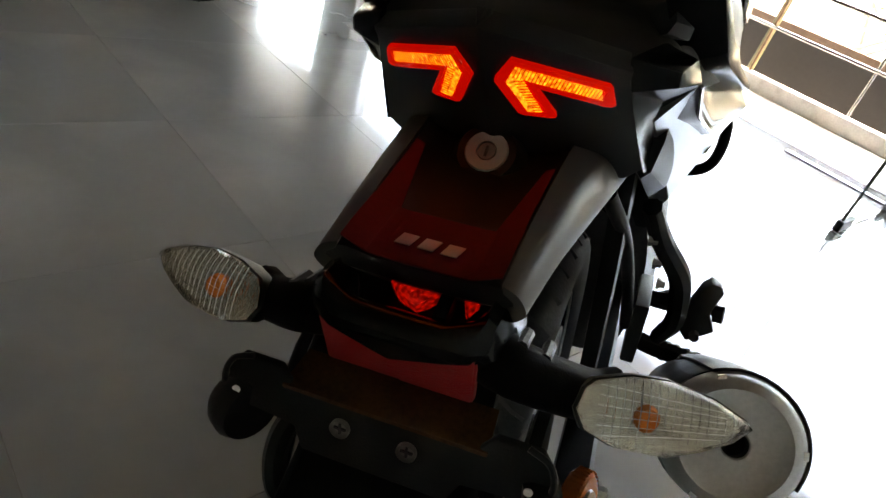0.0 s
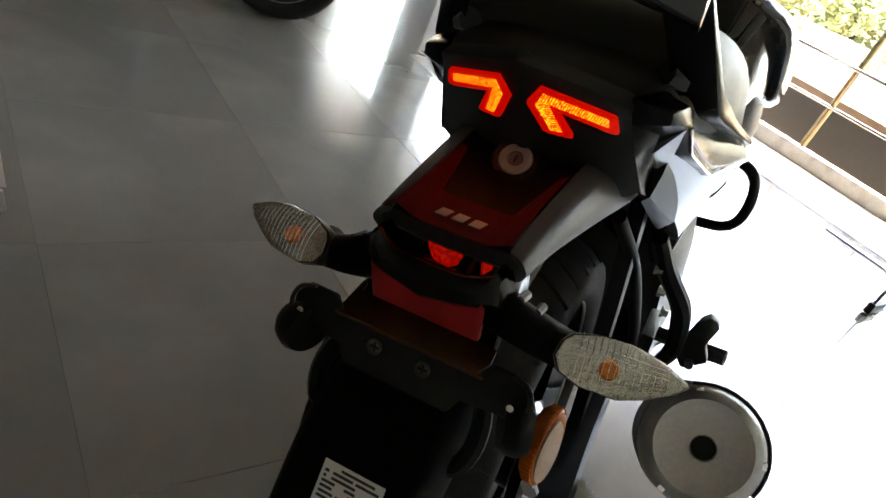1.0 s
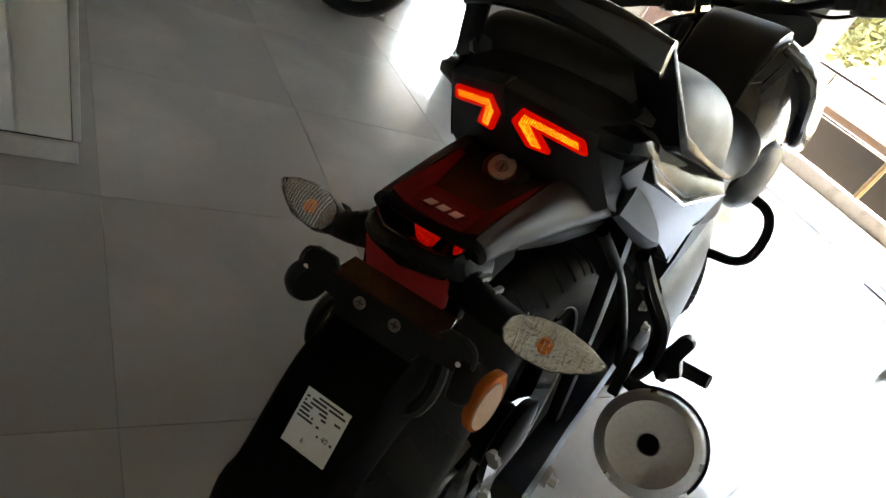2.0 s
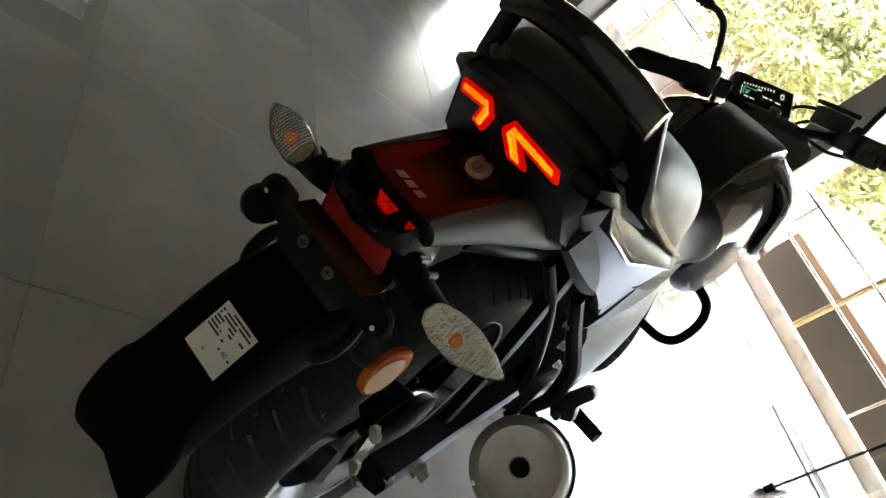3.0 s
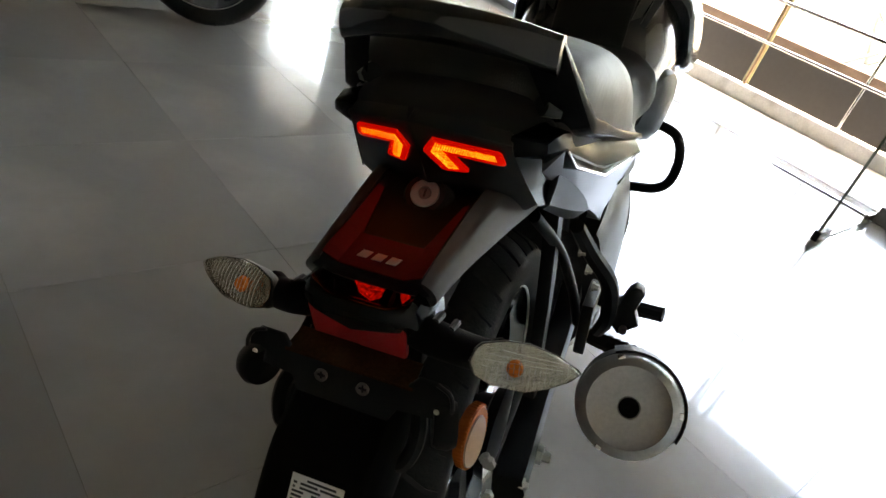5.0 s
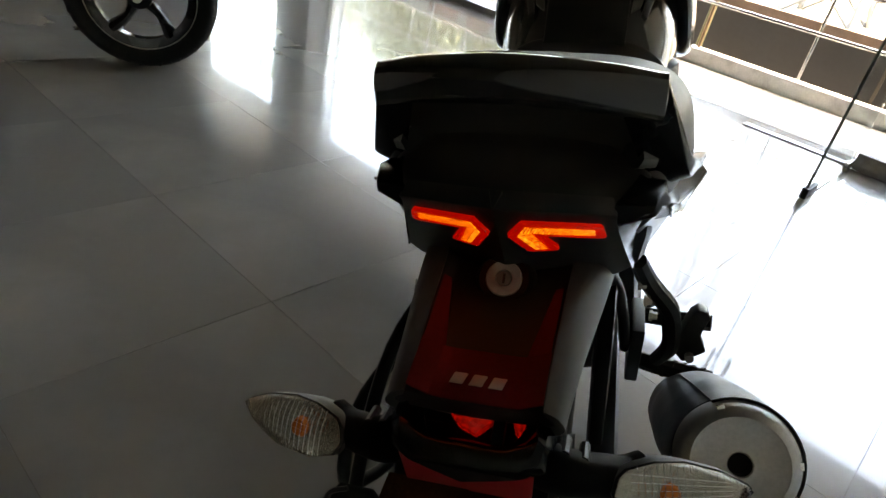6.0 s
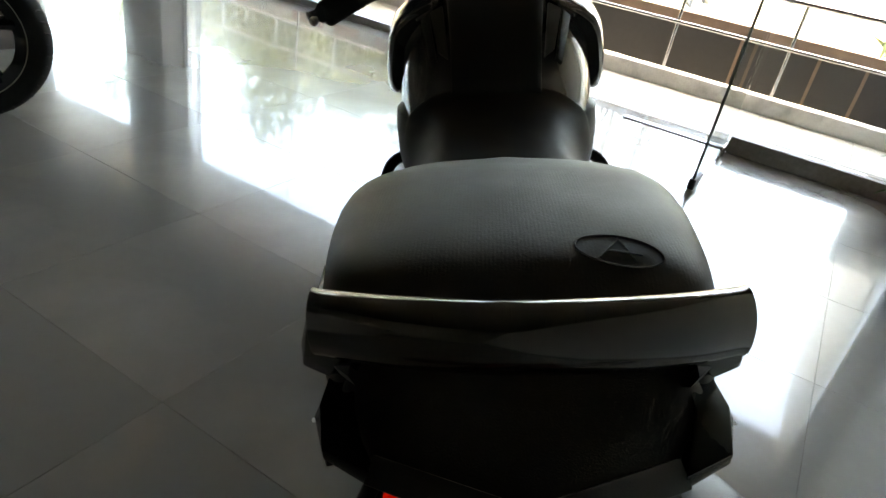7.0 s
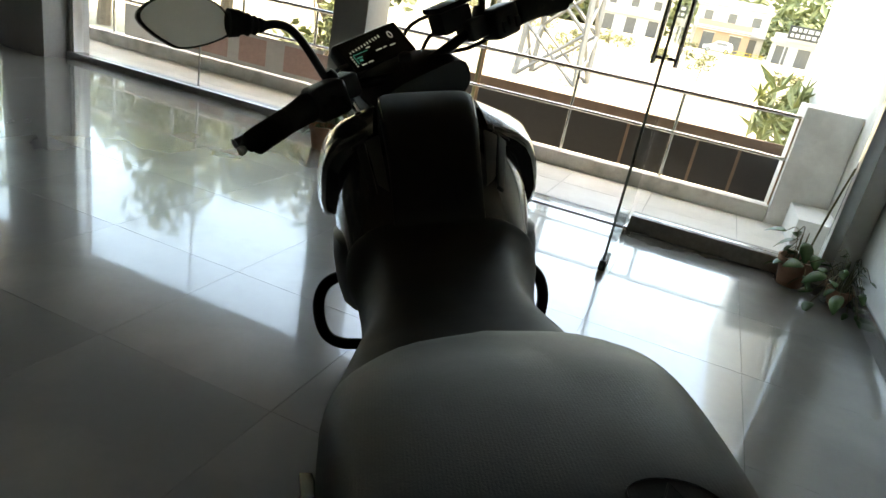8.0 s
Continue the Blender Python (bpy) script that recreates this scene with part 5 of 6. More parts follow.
        for k in range(5):
            part("peg_rib", tube([(s * (0.178 + 0.013 * k), 0.2118 - 0.0052 * k, 0.3732 + 0.0017 * k), (s * (0.183 + 0.013 * k), 0.2098 - 0.0052 * k, 0.3738 + 0.0017 * k)], 0.0152, seg=8, steps=1), RUBBER, pg)
        part("peg_plate", prism([(s * 0.125, 0.20, 0.44), (s * 0.125, 0.30, 0.44), (s * 0.125, 0.29, 0.34), (s * 0.125, 0.22, 0.33)], (s * 0.02, 0, 0), 0.004), ENGINE, mc, "cast footpeg plate")
        part("rider_peg", tube([(s * 0.14, 0.372, 0.362), (s * 0.18, 0.358, 0.370), (s * 0.260, 0.340, 0.382)], [0.013, 0.015, 0.014], seg=8), RUBBER, mc, "ribbed rubber rider footpeg")
        part("crash_guard", tube([(s * 0.06, 0.80, 0.62), (s * 0.155, 0.79, 0.606), (s * 0.205, 0.78, 0.590), (s * 0.224, 0.775, 0.545), (s * 0.218, 0.775, 0.487), (s * 0.190, 0.775, 0.460), (s * 0.140, 0.77, 0.455), (s * 0.05, 0.76, 0.45)], 0.0115, seg=12), FRAMEPAINT, mc, "black tubular crash guard")
    for s in (-1, 1):
        part("guard_stay", side_body([[(0.066, 0.00, 0.70), (0.084, 0.00, 0.70), (0.084, 0.035, 0.70), (0.066, 0.035, 0.70)], [(0.074, 0.03, 0.52), (0.092, 0.03, 0.52), (0.092, 0.060, 0.52), (0.074, 0.060, 0.52)],
                                      [(0.080, 0.05, 0.33), (0.096, 0.05, 0.33), (0.096, 0.075, 0.33), (0.080, 0.075, 0.33)]], along=3, across=2, flip=s), COWL, mc, "black stay beside the rear wheel")
    br2 = part("peg_bracket", prism([(0.172, 0.112, 0.478), (0.177, 0.112, 0.494), (0.190, 0.112, 0.534), (0.198, 0.112, 0.543), (0.208, 0.112, 0.542), (0.214, 0.112, 0.533), (0.206, 0.112, 0.503), (0.217, 0.112, 0.480), (0.189, 0.112, 0.458)], (0, 0.028, -0.004), 0.004), ENGINE, mc, "cast footpeg hinge bracket")
    part("hinge_pin", tube([(0.196, 0.102, 0.472), (0.196, 0.150, 0.468)], 0.006, seg=8, steps=1), ZINC, br2)
    strut = part("peg_strut", tube([(0.108, 0.02, 0.655), (0.128, 0.07, 0.600), (0.158, 0.100, 0.550), (0.168, 0.112, 0.512), (0.170, 0.118, 0.476), (0.160, 0.150, 0.430)], [0.010, 0.012, 0.013, 0.013, 0.012, 0.010], seg=8), COWL, mc, "black strut carrying the footpeg")
    for k in range(3):
        part("strut_bolt", turned([(0.0001, 0.006), (0.005, 0.006), (0.0055, 0.0), (0.0075, 0.0), (0.0075, -0.004)], (0.118 + 0.012 * k, 0.055 + 0.03 * k, 0.605 - 0.04 * k), "x", 6), ZINC, strut)
    part("brake_pedal", tube([(0.14, 0.40, 0.27), (0.15, 0.55, 0.25), (0.20, 0.60, 0.26)], 0.008), ENGINE, mc)
    part("brake_rod", tube([(0.090, -0.03, 0.235), (0.090, 0.20, 0.24), (0.10, 0.42, 0.27)], 0.0045), ENGINE, mc, "dull brake rod")
    lever = part("brake_lever", prism([(0.079, -0.168, 0.398), (0.088, -0.160, 0.396), (0.091, -0.158, 0.350), (0.083, -0.166, 0.350)], (-0.002, -0.002, 0.0005), 0.0008), CHROME, mc, "bright flat brake lever")
    for x, y, z, r in ((0.080, -0.178, 0.421, 0.0070), (0.084, -0.170, 0.408, 0.0085), (0.087, -0.161, 0.346, 0.0085), (0.089, -0.152, 0.330, 0.0065)):
        part("lever_nut", turned([(0.0001, 0.008), (r * 0.55, 0.008), (r * 0.6, 0.003), (r, 0.003), (r, -0.004), (0.0001, -0.004)], (x, y, z), "y", 6), ZINC, lever, "zinc adjuster nut")
    part("lever_rod", tube([(0.089, -0.150, 0.325), (0.094, -0.10, 0.268), (0.090, -0.03, 0.236)], 0.0045), FRAMEPAINT, lever, "dark rod below the lever")
    part("side_stand", tube([(-0.10, 0.42, 0.26), (-0.15, 0.40, 0.16), (-0.195, 0.385, 0.048)], 0.011), FRAMEPAINT, mc, "black side stand leg")
    part("stand_foot", moved(box(-0.026, 0.026, -0.035, 0.035, -0.005, 0.005, 0.003), pose(-0.204, 0.385, 0.0500, 0, 12.08, 0)), FRAMEPAINT, mc, "flat foot of the side stand")

    # -- steering --
    bar = new("handlebar")
    bar.parent = mc
    bar.matrix_local = Matrix.Translation((0, 0, 0.012)) @ ST
    tagged(bar, label="handlebar turned to the left lock")
    part("bar_tube", tube([(-0.385, 0.875, 0.972), (-0.26, 0.895, 0.984), (-0.16, 0.925, 0.982), (-0.05, 0.940, 0.960), (0.05, 0.940, 0.960), (0.16, 0.925, 0.982), (0.26, 0.895, 0.984), (0.385, 0.875, 0.972)], 0.011), FRAMEPAINT, bar, "black handlebar tube")
    for s in (-1, 1):
        g = part("grip", tube([(s * 0.250, 0.8965, 0.984), (s * 0.258, 0.8953, 0.9838), (s * 0.30, 0.889, 0.980), (s * 0.366, 0.878, 0.9740), (s * 0.374, 0.8767, 0.9732), (s * 0.379, 0.8759, 0.9727), (s * 0.381, 0.8756, 0.9725)], [0.024, 0.026, 0.0215, 0.0225, 0.0215, 0.0150, 0.006], seg=18), RUBBER, bar, "black rubber grip")
        part("bar_end", tube([(s * 0.378, 0.8761, 0.9728), (s * 0.389, 0.8744, 0.9716), (s * 0.396, 0.8733, 0.9711), (s * 0.402, 0.8724, 0.9706), (s * 0.405, 0.872, 0.9703)], [0.0045, 0.0045, 0.0078, 0.0078, 0.004], seg=14), ZINC, g, "metal bar-end weight")
        for k in range(9):
            part("grip_ring", tube([(s * (0.272 + 0.0105 * k), 0.8933 - 0.0017 * k, 0.9826 - 0.0009 * k), (s * (0.275 + 0.0105 * k), 0.8929 - 0.0017 * k, 0.9823 - 0.0009 * k)], 0.0228, seg=14, steps=1), RUBBER, g)
        sw = part("switch_block", box(s * 0.213 - 0.034, s * 0.213 + 0.034, 0.876, 0.934, 0.950, 1.012, 0.013, seg=3), SATIN, bar, "black switch block")
        for k in range(3):
            part("switch", box(s * (0.196 + 0.018 * k) - 0.006, s * (0.196 + 0.018 * k) + 0.006, 0.868, 0.8755, 0.963 + 0.010 * (k % 2), 0.985 + 0.008 * (k % 2), 0.003), DARK, sw)
        lv = part("lever", tube([(s * 0.185, 0.945, 0.982), (s * 0.24, 0.968, 0.978), (s * 0.31, 0.960, 0.972), (s * 0.372, 0.945, 0.968), (s * 0.385, 0.942, 0.967)], [0.010, 0.008, 0.0065, 0.007, 0.009], squash=1.3), ENGINE, bar, "dark metal lever")
        part("lever_perch", box(s * 0.165 - 0.028, s * 0.165 + 0.028, 0.905, 0.962, 0.962, 1.006, 0.009, seg=3), SATIN, bar)
        part("mirror_clamp", tube([(s * 0.180, 0.925, 0.985), (s * 0.182, 0.926, 1.010), (s * 0.185, 0.927, 1.022)], [0.016, 0.015, 0.010], seg=10), SATIN, bar, "threaded mirror clamp")
        if s > 0:
            rs = part("brake_reservoir", box(0.088, 0.165, 0.925, 0.975, 0.992, 1.036, 0.007), SATIN, bar, "black brake fluid reservoir")
            part("reservoir_cap", box(0.084, 0.169, 0.921, 0.979, 1.037, 1.048, 0.003), FRAMEPAINT, rs)
        else:
            part("lever_bracket", tube([(-0.150, 0.945, 0.975), (-0.155, 0.930, 0.945), (-0.150, 0.915, 0.915)], [0.007, 0.007, 0.006], seg=8), CHROME, bar, "bright cable bracket")
        mi = part("mirror_stem", tube([(s * 0.184, 0.925, 0.985), (s * 0.194, 0.925, 1.025), (s * 0.206, 0.925, 1.075), (s * 0.222, 0.925, 1.110), (s * 0.245, 0.925, 1.126), (s * 0.270, 0.925, 1.131), (s * 0.315, 0.926, 1.148)], [0.0075, 0.0075, 0.0075, 0.0075, 0.0075, 0.008, 0.009]), SATIN, bar, "black mirror stem")
        corners = [(0.312, 1.149), (0.316, 1.172), (0.330, 1.192), (0.364, 1.212), (0.401, 1.219), (0.432, 1.214), (0.446, 1.202), (0.440, 1.181), (0.420, 1.152), (0.403, 1.139), (0.364, 1.132), (0.325, 1.134)]
        outline = [(q.x, q.y) for q in spline([(a, b, 0) for a, b in corners + corners[:1]], 3)][:-1]
        cen = Vector((0.378, 0.0, 1.176))
        rg = lambda k, y: [Vector((s * (cen.x + (a - cen.x) * k), y, cen.z + (b - cen.z) * k)) for a, b in outline]
        part("mirror_housing", loft([rg(0.5, 0.962), rg(0.85, 0.954), rg(1.0, 0.938), rg(1.0, 0.926), rg(0.95, 0.925)]), SATIN, bar, "angular black mirror housing", angle=50)
        gl = part("mirror_glass", moved(loft([rg(0.93, 0.9245), rg(0.93, 0.9235)]), Matrix()), MIRROR, mi, "mirror glass", smooth=False)
        part("boot", tube([(s * 0.262, 0.925, 1.129), (s * 0.270, 0.925, 1.132), (s * 0.274, 0.925, 1.133), (s * 0.279, 0.925, 1.135), (s * 0.284, 0.925, 1.137), (s * 0.290, 0.925, 1.140), (s * 0.296, 0.925, 1.142), (s * 0.303, 0.926, 1.146), (s * 0.318, 0.927, 1.152)], [0.009, 0.013, 0.0115, 0.016, 0.0135, 0.019, 0.016, 0.0215, 0.023], seg=14), RUBBER, mi, "ribbed rubber boot")
        part("fork_tube", tube([(s * 0.09, 0.985, 0.92), (s * 0.09, 1.335, 0.296)], 0.019, steps=3), SATIN, bar, "front fork tube")
    cl = part("instrument_display", moved(box(-0.082, 0.082, -0.044, 0.044, -0.024, 0.012, 0.012, seg=3), pose(-0.012, 1.045, 0.998, 48, 0, 0)), SATIN, bar, "slim LCD instrument cluster")
    cm = pose(-0.012, 1.045, 0.998, 48, 0, 0) @ pose(0, 0, 0.0125)
    part("screen", moved(box(-0.073, 0.073, -0.036, 0.036, -0.002, 0.0015), cm), SCREEN, cl, "dark glossy screen", smooth=False)
    seg = bmesh.new()
    for k in range(11):
        box(-0.058 + k * 0.0078, -0.0552 + k * 0.0078, 0.006 + 0.0010 * k, 0.010 + 0.0013 * k, 0.0018, 0.0022, 0, seg)
    for k in range(5):
        box(-0.0625, -0.0595, -0.026 + k * 0.006, -0.0235 + k * 0.006, 0.0018, 0.0022, 0, seg)
    for a, b, v in ((-0.052, -0.040, -0.028), (-0.020, -0.010, 0.004), (-0.004, 0.010, -0.010), (0.014, 0.022, -0.010), (0.030, 0.044, -0.012), (-0.036, -0.024, -0.028)):
        box(a, b, v, v + 0.0028, 0.0018, 0.0022, 0, seg)
    part("segment_bar", moved(seg, cm), SCREEN_WHITE, cl, "small lit segments", smooth=False)
    teal = bmesh.new()
    for a, b, c, d in ((-0.056, -0.054, -0.022, 0.001), (-0.054, -0.020, -0.0005, 0.001), (-0.052, -0.038, -0.010, -0.0075), (-0.050, -0.042, -0.018, -0.013)):
        box(a, b, c, d, 0.0018, 0.0022, 0, teal)
    part("segment_block", moved(teal, cm), SCREEN_ON, cl, "teal lit segments", smooth=False)
    zero = lettering("speed_digit", "0", 0.024, SCREEN_WHITE, cl, cm @ pose(0.046, 0.012, 0.002), 0.0001)
    part("ignition_lock", moved(turned([(0.0001, 0.004), (0.006, 0.004), (0.012, 0.003), (0.0135, 0), (0.0135, -0.02)], (0, 0, 0), "z", 20), pose(0.0, 0.955, 0.985, 20, 0, 0)), ENGINE, bar, "ignition key lock")
    part("headstock_cover", body([(0.900, [(0, 0.950), (0.07, 0.948), (0.10, 0.935), (0.10, 0.900), (0.07, 0.880), (0, 0.875)]), (0.950, [(0, 0.975), (0.07, 0.972), (0.10, 0.952), (0.115, 0.900), (0.08, 0.870), (0, 0.865)]),
                                  (1.010, [(0, 0.978), (0.06, 0.975), (0.09, 0.958), (0.105, 0.900), (0.08, 0.870), (0, 0.865)]), (1.060, [(0, 0.970), (0.05, 0.968), (0.08, 0.95), (0.085, 0.900), (0.06, 0.88), (0, 0.875)])], along=3, across=3), COWL, bar, "dark cover round the steering head")
    part("yoke", prism([(-0.12, 0.93, 0.925), (0.12, 0.93, 0.925), (0.10, 1.02, 0.95), (-0.10, 1.02, 0.95)], (0, 0.01, -0.03), 0.005), ENGINE, bar, "cast upper fork yoke")
    part("headlamp", body([(0.985, [(0, 0.97), (0.06, 0.965), (0.09, 0.93), (0.09, 0.86), (0.06, 0.80), (0, 0.79)]), (1.07, [(0, 0.985), (0.06, 0.975), (0.085, 0.93), (0.085, 0.85), (0.05, 0.78), (0, 0.77)]), (1.13, [(0, 0.95), (0.04, 0.94), (0.06, 0.90), (0.06, 0.84), (0.04, 0.80), (0, 0.79)])], along=3), GLOSS, bar, "black headlamp cowl")
    part("front_mudguard", body([(1.16, [(0, 0.60), (0.04, 0.59), (0.055, 0.55), (0.048, 0.55), (0, 0.588)]), (1.33, [(0, 0.618), (0.045, 0.608), (0.06, 0.56), (0.052, 0.56), (0, 0.606)]), (1.50, [(0, 0.555), (0.04, 0.545), (0.052, 0.51), (0.046, 0.51), (0, 0.545)])], along=3), GLOSS, bar, "black front mudguard")
    for pts in ([(-0.17, 0.945, 0.965), (-0.13, 1.0, 1.0), (-0.05, 1.05, 0.98), (0.0, 1.03, 0.90)], [(0.17, 0.945, 0.965), (0.15, 1.00, 1.02), (0.08, 1.05, 1.01), (0.02, 1.04, 0.92)],
                [(0.20, 0.93, 0.96), (0.17, 0.97, 0.99), (0.10, 1.0, 0.99), (0.04, 1.0, 0.93)], [(0.21, 0.925, 0.955), (0.16, 0.955, 0.945), (0.09, 0.97, 0.95), (0.03, 0.98, 0.90)]):
        part("cable", tube(pts, 0.0042, seg=8), RUBBER, bar, "black control cable")
    return mc


build_motorcycle()


def build_parked_motorcycle():
    """The other machine, of which a front wheel shows past the column."""
    m = ROOM @ pose(-2.60, 0.62, 0, 0, 0, -34)
    mc = thing("parked_motorcycle", "dark motorcycle parked beside, black alloy front wheel", "motorcycle", m=m)
    wheel("front_wheel", mc, (0, 0, 0.300), 0.300, 0.085, "black five-spoke front wheel", False)
    wheel("rear_wheel", mc, (0, -1.32, 0.303), 0.303, 0.10, "black rear wheel", True)
    for s in (-1, 1):
        part("fork_tube", tube([(s * 0.08, 0.0, 0.30), (s * 0.08, -0.09, 0.48), (s * 0.08, -0.33, 0.92)], [0.026, 0.026, 0.018], steps=3), SATIN, mc, "front fork tube")
        part("grip", tube([(s * 0.10, -0.42, 0.97), (s * 0.38, -0.47, 0.97)], 0.017, steps=2), RUBBER, mc)
    part("axle_nut", turned([(0.0001, 0.03), (0.009, 0.03), (0.010, 0.012), (0.017, 0.012), (0.017, -0.01)], (0.095, 0, 0.30), "x", 12), ZINC, mc)
    part("front_mudguard", body([(-0.20, [(0, 0.57), (0.045, 0.56), (0.055, 0.52), (0.048, 0.52), (0, 0.56)]), (0.0, [(0, 0.625), (0.045, 0.615), (0.06, 0.56), (0.052, 0.56), (0, 0.613)]), (0.17, [(0, 0.56), (0.04, 0.55), (0.05, 0.51), (0.044, 0.51), (0, 0.55)])], along=3), GLOSS, mc, "black front mudguard")
    part("tank", body([(-0.85, [(0, 0.80), (0.08, 0.79), (0.13, 0.74), (0.12, 0.66), (0, 0.65)]), (-0.60, [(0, 0.96), (0.10, 0.93), (0.18, 0.82), (0.15, 0.70), (0, 0.68)]), (-0.36, [(0, 0.90), (0.08, 0.88), (0.14, 0.80), (0.12, 0.70), (0, 0.68)])], along=4), TANKPAINT, mc, "dark fuel tank")
    part("seat", body([(-1.55, [(0, 0.86), (0.08, 0.85), (0.11, 0.82), (0.10, 0.78), (0, 0.77)]), (-1.2, [(0, 0.84), (0.10, 0.83), (0.14, 0.79), (0.12, 0.72), (0, 0.71)]), (-0.84, [(0, 0.79), (0.07, 0.78), (0.12, 0.74), (0.11, 0.68), (0, 0.67)])], along=4), VINYL_PLAIN, mc, "black seat")
    part("engine", body([(-0.98, [(0, 0.52), (0.10, 0.50), (0.13, 0.36), (0.09, 0.24), (0, 0.23)]), (-0.70, [(0, 0.64), (0.11, 0.58), (0.15, 0.38), (0.10, 0.21), (0, 0.20)]), (-0.50, [(0, 0.58), (0.08, 0.54), (0.09, 0.40), (0.06, 0.30), (0, 0.29)])], along=3), ENGINE, mc, "dark cast engine")
    part("headlamp", body([(-0.34, [(0, 0.97), (0.07, 0.95), (0.09, 0.88), (0.07, 0.80), (0, 0.79)]), (-0.20, [(0, 0.94), (0.06, 0.92), (0.07, 0.87), (0.05, 0.81), (0, 0.80)])], along=3), GLOSS, mc, "headlamp cowl")
    part("side_stand", tube([(-0.10, -0.93, 0.26), (-0.17, -0.95, 0.12), (-0.23, -0.96, 0.005)], 0.011), FRAMEPAINT, mc)


build_parked_motorcycle()


# ---- indoor things ----
def build_cabinet():
    lean = Matrix(((1, 0, 0, 0), (0, 1, -0.16, 0), (0, 0, 1, 0), (0, 0, 0, 1)))
    c = thing("display_counter", "white laminate counter with grey-trimmed upright panels", "counter", m=ROOM @ pose(-1.016, -0.512, 0))
    part("carcass", moved(box(-0.60, -0.012, -1.80, -0.012, 0.05, 0.88, 0.003), lean), CABINET, c)
    part("plinth", moved(box(-0.58, -0.03, -1.78, -0.03, 0.0, 0.048), lean), DARK, c, "dark recessed plinth")
    part("bottom_rail", moved(box(-0.008, 0.004, -1.80, 0.0, 0.0, 0.050, 0.002), lean), CABTRIM, c, "pale bottom rail")
    y = -0.012
    for k in range(8):
        w = 0.10 if k == 0 else 0.17
        part("panel", moved(box(-0.011, 0.0, y - w, y, 0.058, 0.86, 0.002), lean), CABINET, c)
        y -= w + 0.006
    part("worktop", moved(box(-0.63, 0.02, -1.83, 0.015, 0.882, 0.915, 0.004), lean), CABTRIM, c, "grey counter top")
    part("corner_trim", moved(box(-0.6, 0.002, -0.010, 0.006, 0.058, 0.88, 0.002), lean), CABTRIM, c, "grey corner trim")


build_cabinet()


def leaf_mesh(length, width, droop=0.25):
    bm = bmesh.new()
    rows_ = []
    for i in range(6):
        u = i / 5
        w = width * math.sin(math.pi * min(0.08 + 0.9 * u, 1.0)) ** 0.8 * (1.1 - 0.35 * u)
        z = -droop * length * u * u
        rows_.append([bm.verts.new((-w / 2, u * length, z + 0.10 * w)), bm.verts.new((0, u * length, z)), bm.verts.new((w / 2, u * length, z + 0.10 * w))])
    for a, b in zip(rows_, rows_[1:]):
        for k in (0, 1):
            bm.faces.new((a[k], a[k + 1], b[k + 1], b[k]))
    top = list(bm.faces)
    ret = bmesh.ops.extrude_face_region(bm, geom=top)
    vs = [g for g in ret["geom"] if isinstance(g, bmesh.types.BMVert)]
    bmesh.ops.translate(bm, vec=(0, 0, -0.0012), verts=vs)
    bmesh.ops.recalc_face_normals(bm, faces=bm.faces)
    me = bpy.data.meshes.new("leaf")
    bm.to_mesh(me)
    bm.free()
    me.materials.append(LEAF)
    me.polygons.foreach_set("use_smooth", [True] * len(me.polygons))
    return me


def build_plants():
    rnd = random.Random(4)
    shapes = [leaf_mesh(0.085, 0.055), leaf_mesh(0.11, 0.07, 0.35), leaf_mesh(0.065, 0.05, 0.15)]
    for name, x, y, n, spread, tall in (("potted_plant", 0.57, 3.27, 12, 0.13, True), ("potted_plant", 0.79, 3.17, 44, 0.27, False), ("potted_plant", -2.35, 3.22, 16, 0.18, False)):
        p = thing(name, "young plant with broad green leaves in a terracotta pot", "plant", "potted plants by the glass", m=ROOM @ pose(x, y, 0))
        h = 0.155 if n != 44 else 0.085
        k_pot = 1.0 if n != 44 else 0.7
        part("pot", turned([(max(a * k_pot, 0.0001), b) for a, b in ((0.0001, 0.0), (0.058, 0.0), (0.062, 0.004), (0.086, h - 0.03), (0.094, h - 0.028), (0.097, h), (0.088, h), (0.082, h - 0.03), (0.0001, h - 0.032))], (0, 0, 0), "z", 32), TERRACOTTA, p, "worn terracotta pot")
        part("soil", turned([(0.0001, h - 0.022), (0.05 * k_pot, h - 0.024), (0.082 * k_pot, h - 0.028)], (0, 0, 0), "z", 20), SOIL, p, "dark soil")
        if tall:
            part("stick", tube([(0.03, 0.02, h - 0.03), (0.06, 0.05, 0.40), (0.10, 0.08, 0.66)], 0.0055, seg=8), STALK, p, "brown support stick")
        for k in range(n):
            a = rnd.uniform(0, 2 * math.pi)
            r = spread * rnd.uniform(0.25, 1.0)
            z = h + rnd.uniform(0.0, 0.13) if k % 3 else max(0.03, h - r * 0.5)
            tip = Vector((r * math.cos(a), r * math.sin(a), z))
            tip.x = min(tip.x, X_RIGHT - 0.03 - x)
            part("stem", tube([(0.02 * math.cos(a), 0.02 * math.sin(a), h - 0.02), (0.5 * tip.x, 0.5 * tip.y, max(z, h) + 0.04), tip], 0.0022, seg=5, steps=3), STALK, p)
            lf = new("leaf", shapes[k % 3])
            lf.parent = p
            lf.matrix_local = Matrix.Translation(tip) @ pose(0, 0, 0, rnd.uniform(-35, 10), rnd.uniform(-25, 25), math.degrees(a) - 90 + rnd.uniform(-40, 40)) @ Matrix.Scale(0.55 if tip.x > X_RIGHT - 0.12 - x else 1.0, 4)


build_plants()


# ---- outdoors, far ----
Z_OUT = -0.95


